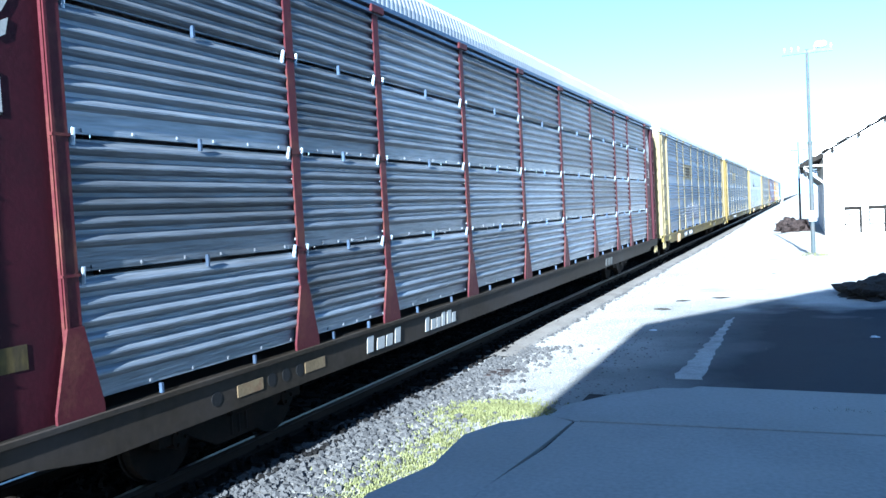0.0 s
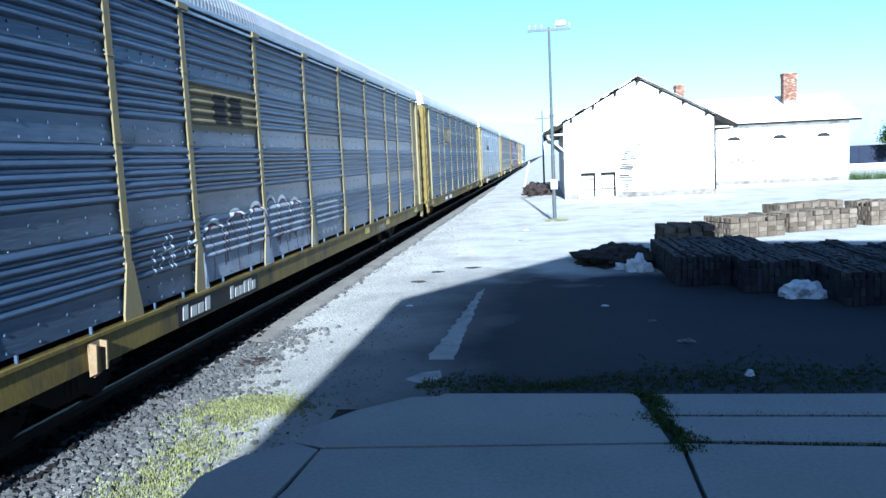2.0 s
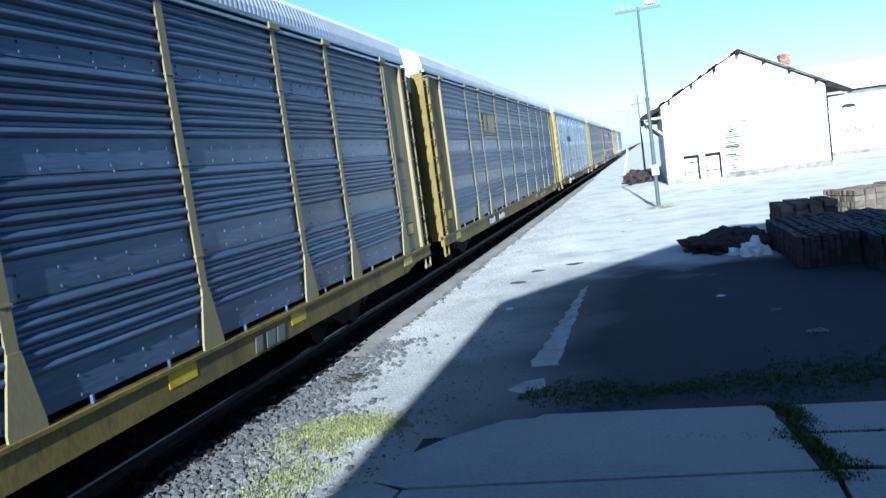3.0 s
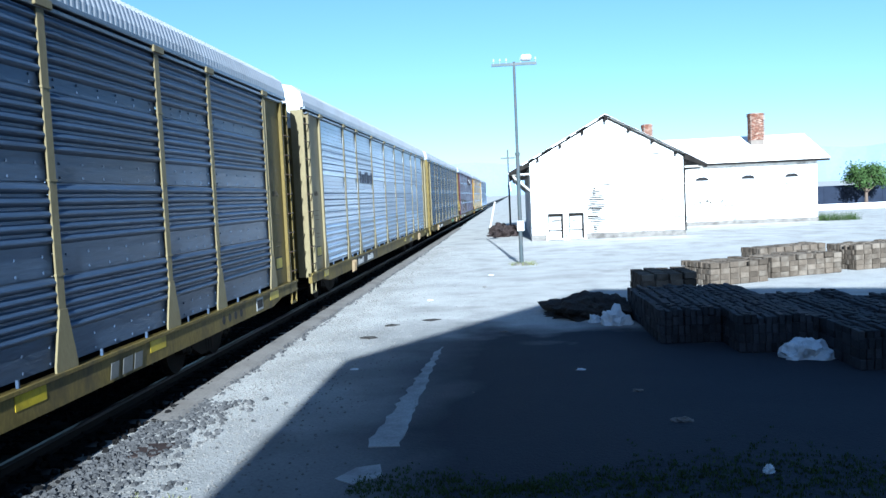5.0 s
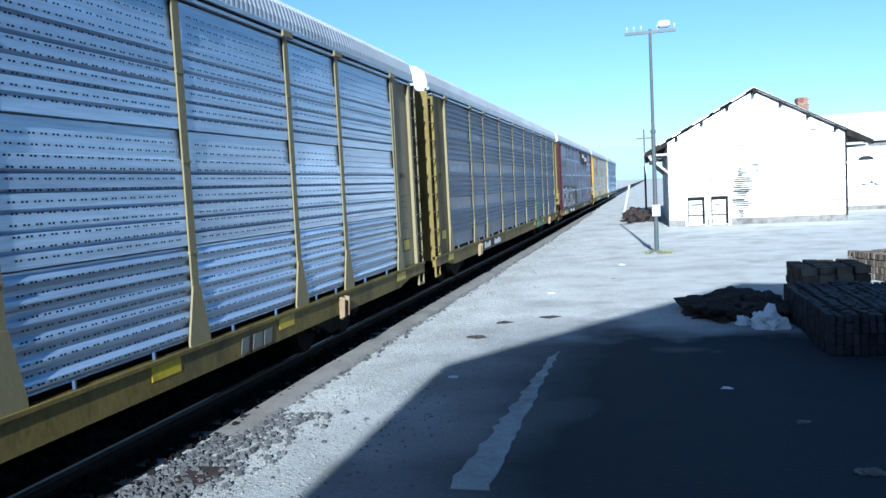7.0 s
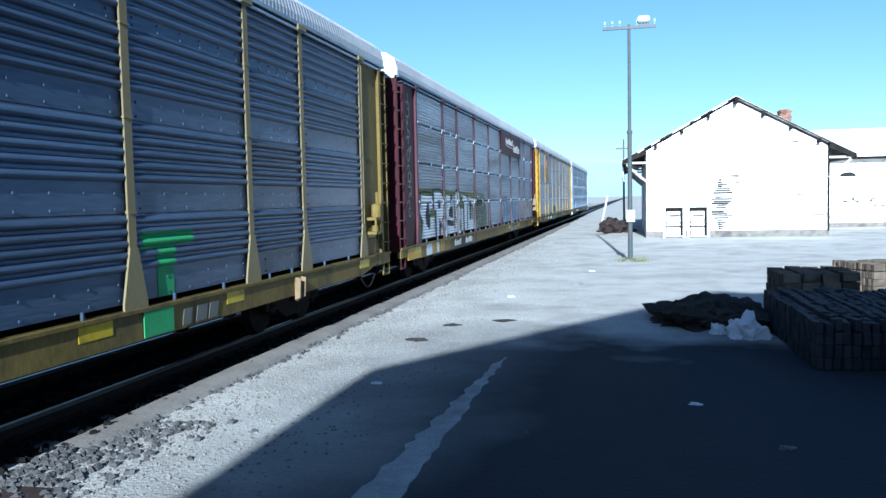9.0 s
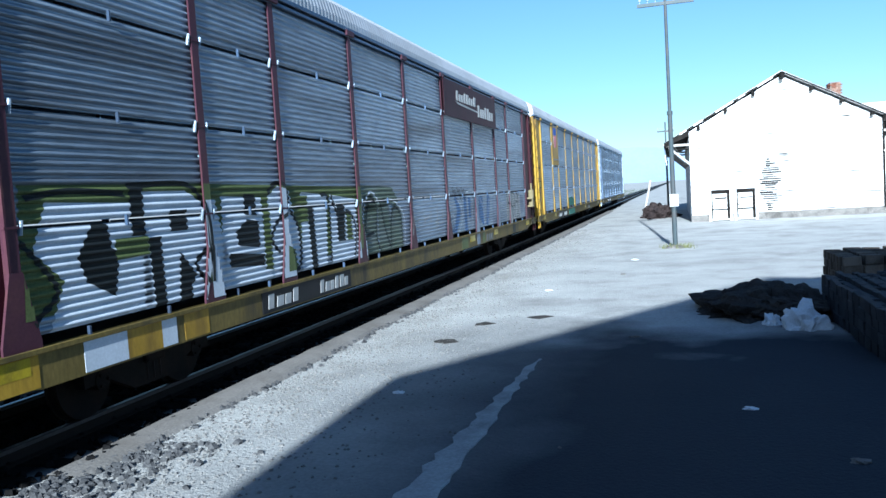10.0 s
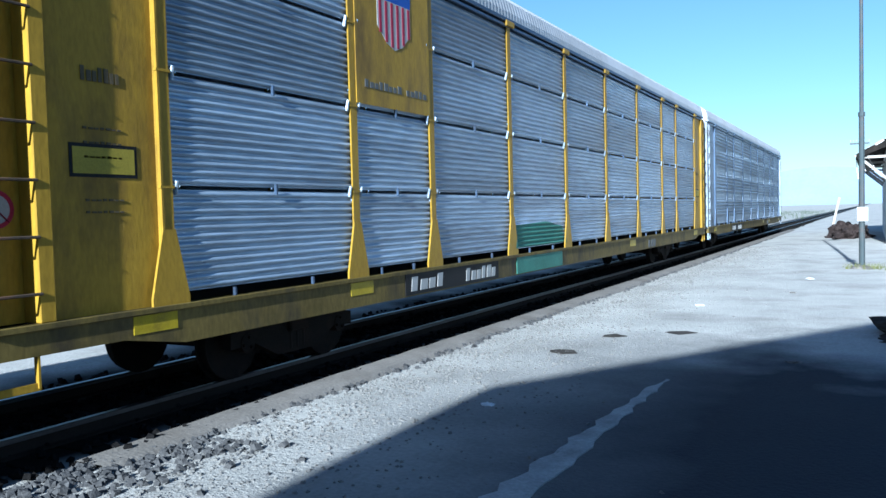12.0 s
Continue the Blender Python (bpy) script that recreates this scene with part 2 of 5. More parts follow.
def ground_material():
    """Trodden dirt: pale dust, greyer gravel towards the track, worn asphalt and a track bed with shade put into their
    colour; two scales of grain.
    """
    m = material("trodden_dirt", (0.40, 0.39, 0.365), 0.95, 0, 0.25, 0.7, 22, 0.8, (0.20, 0.19, 0.175), 0.6, 0.55)
    t = m.node_tree
    n, l = t.nodes, t.links
    shader = n["Principled BSDF"]
    paint = shader.inputs["Base Color"].links[0].from_socket
    coord, split = n.new("ShaderNodeTexCoord"), n.new("ShaderNodeSeparateXYZ")
    l.new(coord.outputs["Object"], split.inputs["Vector"])
    edge = n.new("ShaderNodeTexNoise")
    edge.inputs["Scale"].default_value, edge.inputs["Detail"].default_value = 0.45, 6
    l.new(coord.outputs["Object"], edge.inputs["Vector"])
    shift = n.new("ShaderNodeMath")
    shift.operation = "MULTIPLY_ADD"
    shift.inputs[1].default_value, shift.inputs[2].default_value = 2.4, -1.2
    l.new(edge.outputs["Fac"], shift.inputs[0])
    place = n.new("ShaderNodeMath")
    place.operation = "ADD"
    l.new(split.outputs["X"], place.inputs[0])
    l.new(shift.outputs[0], place.inputs[1])
    old = n.new("ShaderNodeMapRange")                            # worn asphalt from the concrete strip rightwards, with the yard's shade painted in
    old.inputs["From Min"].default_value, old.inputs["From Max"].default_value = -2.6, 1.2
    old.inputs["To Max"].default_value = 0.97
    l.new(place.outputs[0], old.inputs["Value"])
    deep_y = n.new("ShaderNodeMath")                             # and gives way to dust roughly where the cast shade ends
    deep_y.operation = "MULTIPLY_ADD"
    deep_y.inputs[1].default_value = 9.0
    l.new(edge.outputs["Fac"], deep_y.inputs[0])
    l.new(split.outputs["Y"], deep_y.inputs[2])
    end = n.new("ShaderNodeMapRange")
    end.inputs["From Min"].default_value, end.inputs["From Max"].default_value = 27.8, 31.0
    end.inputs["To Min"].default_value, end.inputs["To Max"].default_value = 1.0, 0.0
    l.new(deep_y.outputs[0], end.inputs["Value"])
    shaded_apron = n.new("ShaderNodeMath")
    shaded_apron.operation = "MULTIPLY"
    l.new(old.outputs["Result"], shaded_apron.inputs[0])
    l.new(end.outputs["Result"], shaded_apron.inputs[1])
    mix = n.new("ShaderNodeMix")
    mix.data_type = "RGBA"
    l.new(shaded_apron.outputs[0], mix.inputs["Factor"])
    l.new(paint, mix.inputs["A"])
    # darker and bluer than bare asphalt: the shade is in this colour
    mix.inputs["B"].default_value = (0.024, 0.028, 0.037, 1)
    near = n.new("ShaderNodeMapRange")                           # stone dust and oil along the track's shoulder
    near.inputs["From Min"].default_value, near.inputs["From Max"].default_value = -1.2, -3.2
    near.inputs["To Max"].default_value = 0.9
    l.new(place.outputs[0], near.inputs["Value"])
    beyond = n.new("ShaderNodeMapRange")                         # only as far as the track reaches
    beyond.inputs["From Min"].default_value, beyond.inputs["From Max"].default_value = -7.6, -6.6
    l.new(place.outputs[0], beyond.inputs["Value"])
    shoulder_mask = n.new("ShaderNodeMath")
    shoulder_mask.operation = "MULTIPLY"
    l.new(near.outputs["Result"], shoulder_mask.inputs[0])
    l.new(beyond.outputs["Result"], shoulder_mask.inputs[1])
    reach = n.new("ShaderNodeMapRange")                          # up to where the curb begins
    reach.inputs["From Min"].default_value, reach.inputs["From Max"].default_value = 23.0, 19.0
    l.new(deep_y.outputs[0], reach.inputs["Value"])
    strip_mask = n.new("ShaderNodeMath")
    strip_mask.operation = "MULTIPLY"
    l.new(shoulder_mask.outputs[0], strip_mask.inputs[0])
    l.new(reach.outputs["Result"], strip_mask.inputs[1])
    oil = n.new("ShaderNodeMix")
    oil.data_type = "RGBA"
    l.new(strip_mask.outputs[0], oil.inputs["Factor"])
    l.new(mix.outputs["Result"], oil.inputs["A"])
    oil.inputs["B"].default_value = (0.095, 0.088, 0.083, 1)
    bed_mask = n.new("ShaderNodeMapRange")                       # shade under the train, painted into the bed between the rails
    bed_mask.inputs["From Min"].default_value, bed_mask.inputs["From Max"].default_value = -3.45, -3.75
    l.new(split.outputs["X"], bed_mask.inputs["Value"])
    bed_shade_mask = n.new("ShaderNodeMath")
    bed_shade_mask.operation = "MULTIPLY"
    l.new(bed_mask.outputs["Result"], bed_shade_mask.inputs[0])
    l.new(beyond.outputs["Result"], bed_shade_mask.inputs[1])
    bed_shade = n.new("ShaderNodeMix")
    bed_shade.data_type = "RGBA"
    l.new(bed_shade_mask.outputs[0], bed_shade.inputs["Factor"])
    l.new(oil.outputs["Result"], bed_shade.inputs["A"])
    bed_shade.inputs["B"].default_value = (0.010, 0.0095, 0.009, 1)
    l.new(bed_shade.outputs["Result"], shader.inputs["Base Color"])
    grit = n.new("ShaderNodeTexVoronoi")
    grit.inputs["Scale"].default_value = 55
    l.new(coord.outputs["Object"], grit.inputs["Vector"])
    relief = n["Bump"]
    deep = n.new("ShaderNodeBump")
    deep.inputs["Strength"].default_value, deep.inputs["Distance"].default_value = 0.3, 0.02
    l.new(grit.outputs["Distance"], deep.inputs["Height"])
    l.new(relief.outputs["Normal"], deep.inputs["Normal"])
    l.new(deep.outputs["Normal"], shader.inputs["Normal"])
    return m


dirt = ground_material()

# ---------------------------------------------------------------- mesh helpers
def box(bm, x0, x1, y0, y1, z0, z1, bevel=0.0):
    made = bmesh.ops.create_cube(bm, size=1.0, matrix=Matrix.Translation(((x0 + x1) / 2, (y0 + y1) / 2, (z0 + z1) / 2))
                                 @ Matrix.Diagonal((abs(x1 - x0), abs(y1 - y0), abs(z1 - z0), 1)))
    if bevel:
        edges = {ed for v in made["verts"] for ed in v.link_edges}
        bmesh.ops.bevel(bm, geom=list(edges), offset=bevel, segments=1, affect="EDGES")
    return made["verts"]


def rod(bm, a, b, r, n=8, r2=None):
    a, b = Vector(a), Vector(b)
    m = Matrix.Translation((a + b) / 2) @ (b - a).to_track_quat("Z", "Y").to_matrix().to_4x4()
    bmesh.ops.create_cone(bm, cap_ends=True, segments=n, radius1=r, radius2=r if r2 is None else r2, depth=(b - a).length, matrix=m)


def beam(bm, a, b, w, d):
    """A squared timber or bar from a to b, w across and d deep."""
    a, b = Vector(a), Vector(b)
    m = Matrix.Translation((a + b) / 2) @ (b - a).to_track_quat("Z", "X").to_matrix().to_4x4() @ Matrix.Diagonal((d, w, (b - a).length, 1))
    bmesh.ops.create_cube(bm, size=1.0, matrix=m)


def prism(bm, outline, axis, lo, hi):
    """An outline of two coordinates, drawn out along the third from lo to hi. axis: 'x', 'y' or 'z'."""
    def at(p, s):
        return {"x": (s, p[0], p[1]), "y": (p[0], s, p[1]), "z": (p[0], p[1], s)}[axis]
    low, high = [bm.verts.new(at(p, lo)) for p in outline], [bm.verts.new(at(p, hi)) for p in outline]
    k = len(outline)
    faces = [bm.faces.new(low), bm.faces.new(high)]
    for i in range(k):
        faces.append(bm.faces.new((low[i], low[(i + 1) % k], high[(i + 1) % k], high[i])))
    bmesh.ops.recalc_face_normals(bm, faces=faces)


def mesh_of(name, bm, mat, smooth=False):
    data = bpy.data.meshes.new(name)
    bm.to_mesh(data)
    bm.free()
    data.materials.append(mat)
    if smooth:
        for p in data.polygons:
            p.use_smooth = True
    return data


def part(name, bm, mat, parent, label="", smooth=False):
    """One mesh object under a thing or a part; bm may be a ready mesh."""
    data = bm if isinstance(bm, bpy.types.Mesh) else mesh_of(name, bm, mat, smooth)
    ob = new(name, data)
    ob.parent = parent
    if label:
        tagged(ob, label)
    return ob


def thing(name, label, category, at=(0, 0, 0), rz=0, group="", kind=""):
    ob = new(name)
    ob.empty_display_size = 0.2
    ob.matrix_basis = pose(*at, 0, 0, rz)
    return tagged(ob, label, category, group, kind)


def solid(name, bm, mat, label, category, group="", kind="", smooth=False):
    return tagged(new(name, mesh_of(name, bm, mat, smooth)), label, category, group, kind)

# ---------------------------------------------------------------- ground
TRACK_X, RAIL_TOP = -4.78, 0.145

def rise(x, y):
    """The ground's height: the dirt yard, the shoulder of the track, slight unevenness."""
    h = 0.03 * noise.noise((x * 0.35, y * 0.25, 1)) + 0.012 * noise.noise((x * 1.7, y * 1.7, 5))
    near = max(0.0, 1 - abs(x - TRACK_X) / 2.6)
    return (h * (1 - near) - 0.05 * min(1, near * 3)) * max(0.0, 1 - max(0.0, abs(y - 30) - 80) / 60)


def make_ground():
    xs = [-2500, -900, -300, -120, -60, -30, -18, -12] + [-9 + 0.5 * i for i in range(49)] + [18, 22, 28, 38, 60, 120, 300, 900, 2500]
    ys = [-2500, -800, -200, -60, -20] + [-6 + 0.6 * i for i in range(130)] + [76, 84, 96, 115, 140, 180, 250, 400, 900, 3000]
    bm = bmesh.new()
    grid = [[bm.verts.new((x, y, rise(x, y))) for x in xs] for y in ys]
    for j in range(len(ys) - 1):
        for i in range(len(xs) - 1):
            bm.faces.new((grid[j][i], grid[j][i + 1], grid[j + 1][i + 1], grid[j + 1][i]))
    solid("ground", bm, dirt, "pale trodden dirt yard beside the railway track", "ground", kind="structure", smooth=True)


make_ground()


def stones(name, mat, count, where, size, label, seed):
    """Loose stones in one mesh: rough wedges of six to eight corners."""
    rnd = random.Random(seed)
    verts, faces = [], []
    shape = [(-1, -1, -1), (1, -1, -1), (1, 1, -1), (-1, 1, -1), (-.7, -.7, 1), (.7, -.7, 1), (.7, .7, 1), (-.7, .7, 1)]
    quads = [(0, 3, 2, 1), (4, 5, 6, 7), (0, 1, 5, 4), (1, 2, 6, 5), (2, 3, 7, 6), (3, 0, 4, 7)]
    for _ in range(count):
        x, y, z = where(rnd)
        s = rnd.uniform(*size)
        turn = Euler((rnd.uniform(-.6, .6), rnd.uniform(-.6, .6), rnd.uniform(0, 6.28))).to_matrix()
        base = len(verts)
        for c in shape:
            v = turn @ Vector((c[0] * s * rnd.uniform(.55, 1.1), c[1] * s * rnd.uniform(.5, 1.0), c[2] * s * rnd.uniform(.35, .8)))
            verts.append((x + v.x, y + v.y, z + v.z + s * 0.25))
        faces += [tuple(base + i for i in q) for q in quads]
    data = bpy.data.meshes.new(name)
    data.from_pydata(verts, [], faces)
    data.materials.append(mat)
    return tagged(new(name, data), label, "gravel", "", "stuff")


def bed(rnd):
    y = 8 + 90 * rnd.random() ** 1.8
    x = rnd.uniform(-6.6, -3.25)
    return x, y, -0.06 + 0.05 * rnd.random()


def shoulder(rnd):
    y = 9 + 60 * rnd.random() ** 1.7
    x = -3.62 + abs(rnd.gauss(0, 0.78))
    if y > 15.5:
        x = -3.3 + abs(rnd.gauss(0, 0.16 if y > 19 else 0.5))
    return x, y, rise(x, y)


def scatter(rnd):
    y = 10 + 45 * rnd.random() ** 1.4
    x = -3.0 + abs(rnd.gauss(0, 1.1))
    return x, y, rise(x, y) - 0.004


stones("track_ballast", shaded_stone, 9000, bed, (0.025, 0.055), "crushed stone ballast between the ties, darkened for the shade under the train", 3)
stones("shoulder_ballast", ballast_stone, 9500, shoulder, (0.02, 0.05), "grey crushed stone along the track's edge", 4)
stones("loose_gravel", gravel_stone, 16000, scatter, (0.006, 0.021), "pale loose gravel strewn over the dirt", 5)


def make_track():
    tie_mesh = bmesh.new()
    box(tie_mesh, -1.3, 1.3, -0.115, 0.115, -0.18, 0, 0.012)
    tie_mesh = mesh_of("tie", tie_mesh, tie_wood)
    track = thing("railway_track", "steel rails on creosoted timber ties", "railway", kind="structure")
    for side in (-1, 1):
        cx = TRACK_X + side * 0.75
        foot, head = bmesh.new(), bmesh.new()
        prism(foot, [(cx - .07, -.027), (cx + .07, -.027), (cx + .07, -.015), (cx + .01, 0), (cx + .01, .1), (cx - .01, .1), (cx - .01, 0), (cx - .07, -.015)], "y", -160, 420)
        prism(head, [(cx - .035, .1), (cx + .035, .1), (cx + .036, .138), (cx + .028, .145), (cx - .028, .145), (cx - .036, .138)], "y", -160, 420)
        rail = part("rail", foot, rail_steel, track)
        part("railhead", head, rail_polish, rail, "polished steel running surface")
    for i in range(230):
        tie = part("tie", tie_mesh, tie_wood, track)
        tie.matrix_basis = pose(TRACK_X + random.uniform(-.03, .03), -5 + i * 0.52, -0.03 + random.uniform(-.006, .004), 0, 0, random.uniform(-1.2, 1.2))


make_track()

# ---------------------------------------------------------------- the train
CAR_HALF, SIDE_X, DECK, EAVE = 14.12, 1.55, 1.05, 5.22
POSTS = (1.45, 4.4, 7.3, 9.3, 12.35)
EDGES = tuple(-p for p in reversed(POSTS)) + POSTS
SPEED = 13.9
CAR_START = (21.4, 51.3, 80.95, 110.6, 139.9, 169.05, 198.1, 227.1)   # middle of each wagon at the start

def rib_profile(z0, z1, ribs, depth=0.035, band=0.0, fill=0.52):
    """The sheet's section from z0 up to z1: ribs flat-topped waves, with a plain band left at the foot (at the top of pierced sheets)."""
    out = [(0.0, z0)]
    pitch = (z1 - z0 - band) / ribs
    for i in range(ribs):
        b = z0 + i * pitch + (band if fill < .7 else 0)
        g = pitch * (1 - fill) / 2
        if fill > .7:
            out += [(depth, b + .01), (depth, b + pitch * fill), (0, b + pitch * (fill + .05))]
        else:
            out += [(0, b + pitch * .12), (depth * .7, b + pitch * .28), (depth, b + pitch * .44), (depth, b + pitch * .54), (depth * .7, b + pitch * .70), (0, b + pitch * .88)]
    out.append((0.0, z1))
    return out


def sheet(profile, y0, y1, thick=0.01):
    """A corrugated sheet: its section drawn out along the car, with returned ends and thickness."""
    bm = bmesh.new()
    a = [bm.verts.new((x, y0, z)) for x, z in profile]
    b = [bm.verts.new((x, y1, z)) for x, z in profile]
    for i in range(len(profile) - 1):
        bm.faces.new((a[i], b[i], b[i + 1], a[i + 1]))
    back_a = [bm.verts.new((-thick, y0, profile[0][1])), bm.verts.new((-thick, y0, profile[-1][1]))]
    back_b = [bm.verts.new((-thick, y1, profile[0][1])), bm.verts.new((-thick, y1, profile[-1][1]))]
    bm.faces.new((back_a[0], back_a[1], back_b[1], back_b[0]))
    bm.faces.new([*a, back_a[1], back_a[0]])
    bm.faces.new([*reversed(b), back_b[0], back_b[1]])
    bmesh.ops.recalc_face_normals(bm, faces=bm.faces[:])
    return bm


DEPTH = {"split": .024, "split_coarse": .042, "riveted": .044, "perforated": .03}

TIERS = {
    "split": [(1.15, 2.11, 12, 0.0), (2.15, 3.17, 12, 0.0), (3.21, 4.20, 12, 0.0), (4.24, 5.06, 10, 0.0)],
    "split_coarse": [(1.15, 2.11, 6, 0.12), (2.15, 3.17, 6, 0.16), (3.21, 4.20, 6, 0.16), (4.24, 5.06, 6, 0.0)],
    "riveted": [(1.12, 2.115, 5, 0.34), (2.125, 3.165, 5, 0.33), (3.175, 4.19, 5, 0.30), (4.20, 5.06, 5, 0.15)],
    "perforated": [(1.12, 2.20, 6, 0.0), (2.21, 3.55, 6, 0.3), (3.56, 5.06, 6, 0.45)],
}


def make_shared():
    """Meshes that all cars share."""
    shared = {}
    for style, tiers in TIERS.items():
        for k, (z0, z1, ribs, band) in enumerate(tiers):
            prof = rib_profile(z0, z1, ribs, DEPTH[style], band, 0.5 if style != "perforated" or k == 0 else 0.8)
            for w in {round(EDGES[i + 1] - EDGES[i], 3) for i in range(len(EDGES) - 1)}:
                bm = sheet(prof, -w / 2 + 0.06, w / 2 - 0.06)
                for yy in (-w * .42, -w * .25, -w * .08, w * .08, w * .25, w * .42):                     # rivet heads, and slots in the pierced sheets
                    for x, z in ((0.004, z0 + 0.05), (0.004, z0 + 0.06 + band * .5)) if band and style == "riveted" else ((0.004, z0 + .03),):
                        box(bm, -0.002, 0.014, yy - 0.013, yy + 0.013, z - 0.013, z + 0.013)
                shared[style, k, w] = bm
    return shared


SHEETS = make_shared()
SHEET_MESH = {}

def sheet_mesh(style, k, w, mat):
    key = (style, k, w, mat.name)
    if key not in SHEET_MESH:
        SHEET_MESH[key] = mesh_of("panel", SHEETS[style, k, w].copy(), mat)
    return SHEET_MESH[key]


def roof_mesh():
    """The arched roof of pressed sheets: ribs run across it."""
    arc = [(1.56, EAVE), (1.56, EAVE + .14), (1.50, EAVE + .37), (1.30, EAVE + .53), (.72, EAVE + .65), (0, EAVE + .69)]
    arc = arc + [(-x, z) for x, z in reversed(arc[:-1])]
    bm = bmesh.new()
    rows = []
    steps = 420
    for i in range(steps * 2 + 2):
        y = -CAR_HALF + 0.12 + (2 * CAR_HALF - 0.24) * (i // 2) / steps
        lift = 0.013 if ((i + 1) // 2) % 2 else 0.0
        rows.append([bm.verts.new((x * (1 + lift * .3), y + (0.012 if i % 2 else -0.012), z + (lift if 0 < n < len(arc) - 1 else 0))) for n, (x, z) in enumerate(arc)])
    for p, q in zip(rows, rows[1:]):
        for i in range(len(arc) - 1):
            bm.faces.new((p[i], q[i], q[i + 1], p[i + 1]))
    for row in (rows[0], rows[-1]):
        bm.faces.new(row)
    bmesh.ops.recalc_face_normals(bm, faces=bm.faces[:])
    return mesh_of("roof", bm, roof_metal)


ROOF = roof_mesh()


def post_mesh(mat):
    bm = bmesh.new()
    w = 0.075
    box(bm, 0.0, 0.024, -w, w, DECK - .02, EAVE - 0.02, 0.006)
    prism(bm, [(-w, 1.74), (w, 1.74), (0.22, 1.12), (0.22, DECK - .03), (-0.22, DECK - .03), (-0.22, 1.12)], "x", 0.01, 0.036)   # flared foot
    box(bm, 0.0, 0.075, -0.17, 0.17, EAVE - 0.13, EAVE - 0.03, 0.008)                          # cap plate
    for z in (2.13, 3.19, 4.22):
        box(bm, 0.0, 0.034, -0.083, 0.083, z - 0.012, z + 0.012)
    return mesh_of("post", bm, mat)


def bracket_mesh():
    bm = bmesh.new()
    box(bm, 0.03, 0.062, -0.012, 0.012, -0.055, 0.055)
    return mesh_of("clip", bm, galvanised_dark)


def wheelset_mesh():
    bm = bmesh.new()
    for s in (-1, 1):
        m = pose(s * 0.75, 0, 0, 0, 90, 0)
        bmesh.ops.create_cone(bm, cap_ends=True, segments=28, radius1=0.42, radius2=0.42, depth=0.12, matrix=m)
        bmesh.ops.create_cone(bm, cap_ends=True, segments=28, radius1=0.445, radius2=0.445, depth=0.03, matrix=pose(s * 0.69, 0, 0, 0, 90, 0))
        bmesh.ops.create_cone(bm, cap_ends=True, segments=14, radius1=0.11, radius2=0.11, depth=0.34, matrix=pose(s * 0.88, 0, 0, 0, 90, 0))
        for k in range(3):
            c, d = math.cos(k * 2.094), math.sin(k * 2.094)
            bmesh.ops.create_cone(bm, cap_ends=True, segments=8, radius1=0.02, radius2=0.02, depth=0.03, matrix=pose(s * 1.06, c * .07, d * .07, 0, 90, 0))
    rod(bm, (-0.75, 0, 0), (0.75, 0, 0), 0.08, 12)
    return mesh_of("wheelset", bm, black_iron)


def truck_mesh():
    bm = bmesh.new()
    for s in (-1, 1):
        prism(bm, [(-1.15, .38), (-1.15, .55), (-.55, .66), (.55, .66), (1.15, .55), (1.15, .38), (.75, .40), (.35, .2), (-.35, .2), (-.75, .40)],
              "x", s * 0.98 - 0.06, s * 0.98 + 0.06)
        for k in (-.12, .0, .12):
            rod(bm, (s * 1.0, k, .24), (s * 1.0, k, .52), .05, 8)
    box(bm, -1.1, 1.1, -0.18, 0.18, 0.45, 0.68, 0.02)
    return mesh_of("truck_frame", bm, black_iron)


def rung_mesh(side):
    bm = bmesh.new()
    rod(bm, (side * .045, -.22, 0), (side * .045, .22, 0), .013, 6)
    for y in (-.22, .22):
        rod(bm, (side * .045, y, 0), (-side * .03, y, 0), .012, 6)
    return mesh_of("ladder_rung", bm, rusty_iron)


RUNG = {1: rung_mesh(1), -1: rung_mesh(-1)}
def clamp_mesh():
    bm = bmesh.new()
    rod(bm, (0, 0, -.07), (.03, 0, .06), .024, 8, .018)
    return mesh_of("clamp", bm, galvanised_pale)


CLAMP = clamp_mesh()
WHEELSET, TRUCK, CLIP = wheelset_mesh(), truck_mesh(), bracket_mesh()
WHEELS = []

def bars(name, parent, mat, x, y0, y1, z0, z1, letters, label, slant=0.0, side=1, words=()):
    """A line of writing that is not spelled out: a plain bar for each character."""
    bm = bmesh.new()
    step = (y1 - y0) / letters
    tall, low = z1, z0
    for i in range(letters):
        if i in words:
            continue
        a, b = y0 + i * step, y0 + (i + (0.62, .8, .7)[i % 3]) * step
        z1 = tall if letters < 4 or i % 4 in (0, 3) else low + (tall - low) * .74
        prism(bm, [(a, z0), (b, z0), (b + slant, z1), (a + slant, z1)], "x", x, x + 0.006)
    return tagged(part(name, bm, mat, parent, label), kind="stuff")


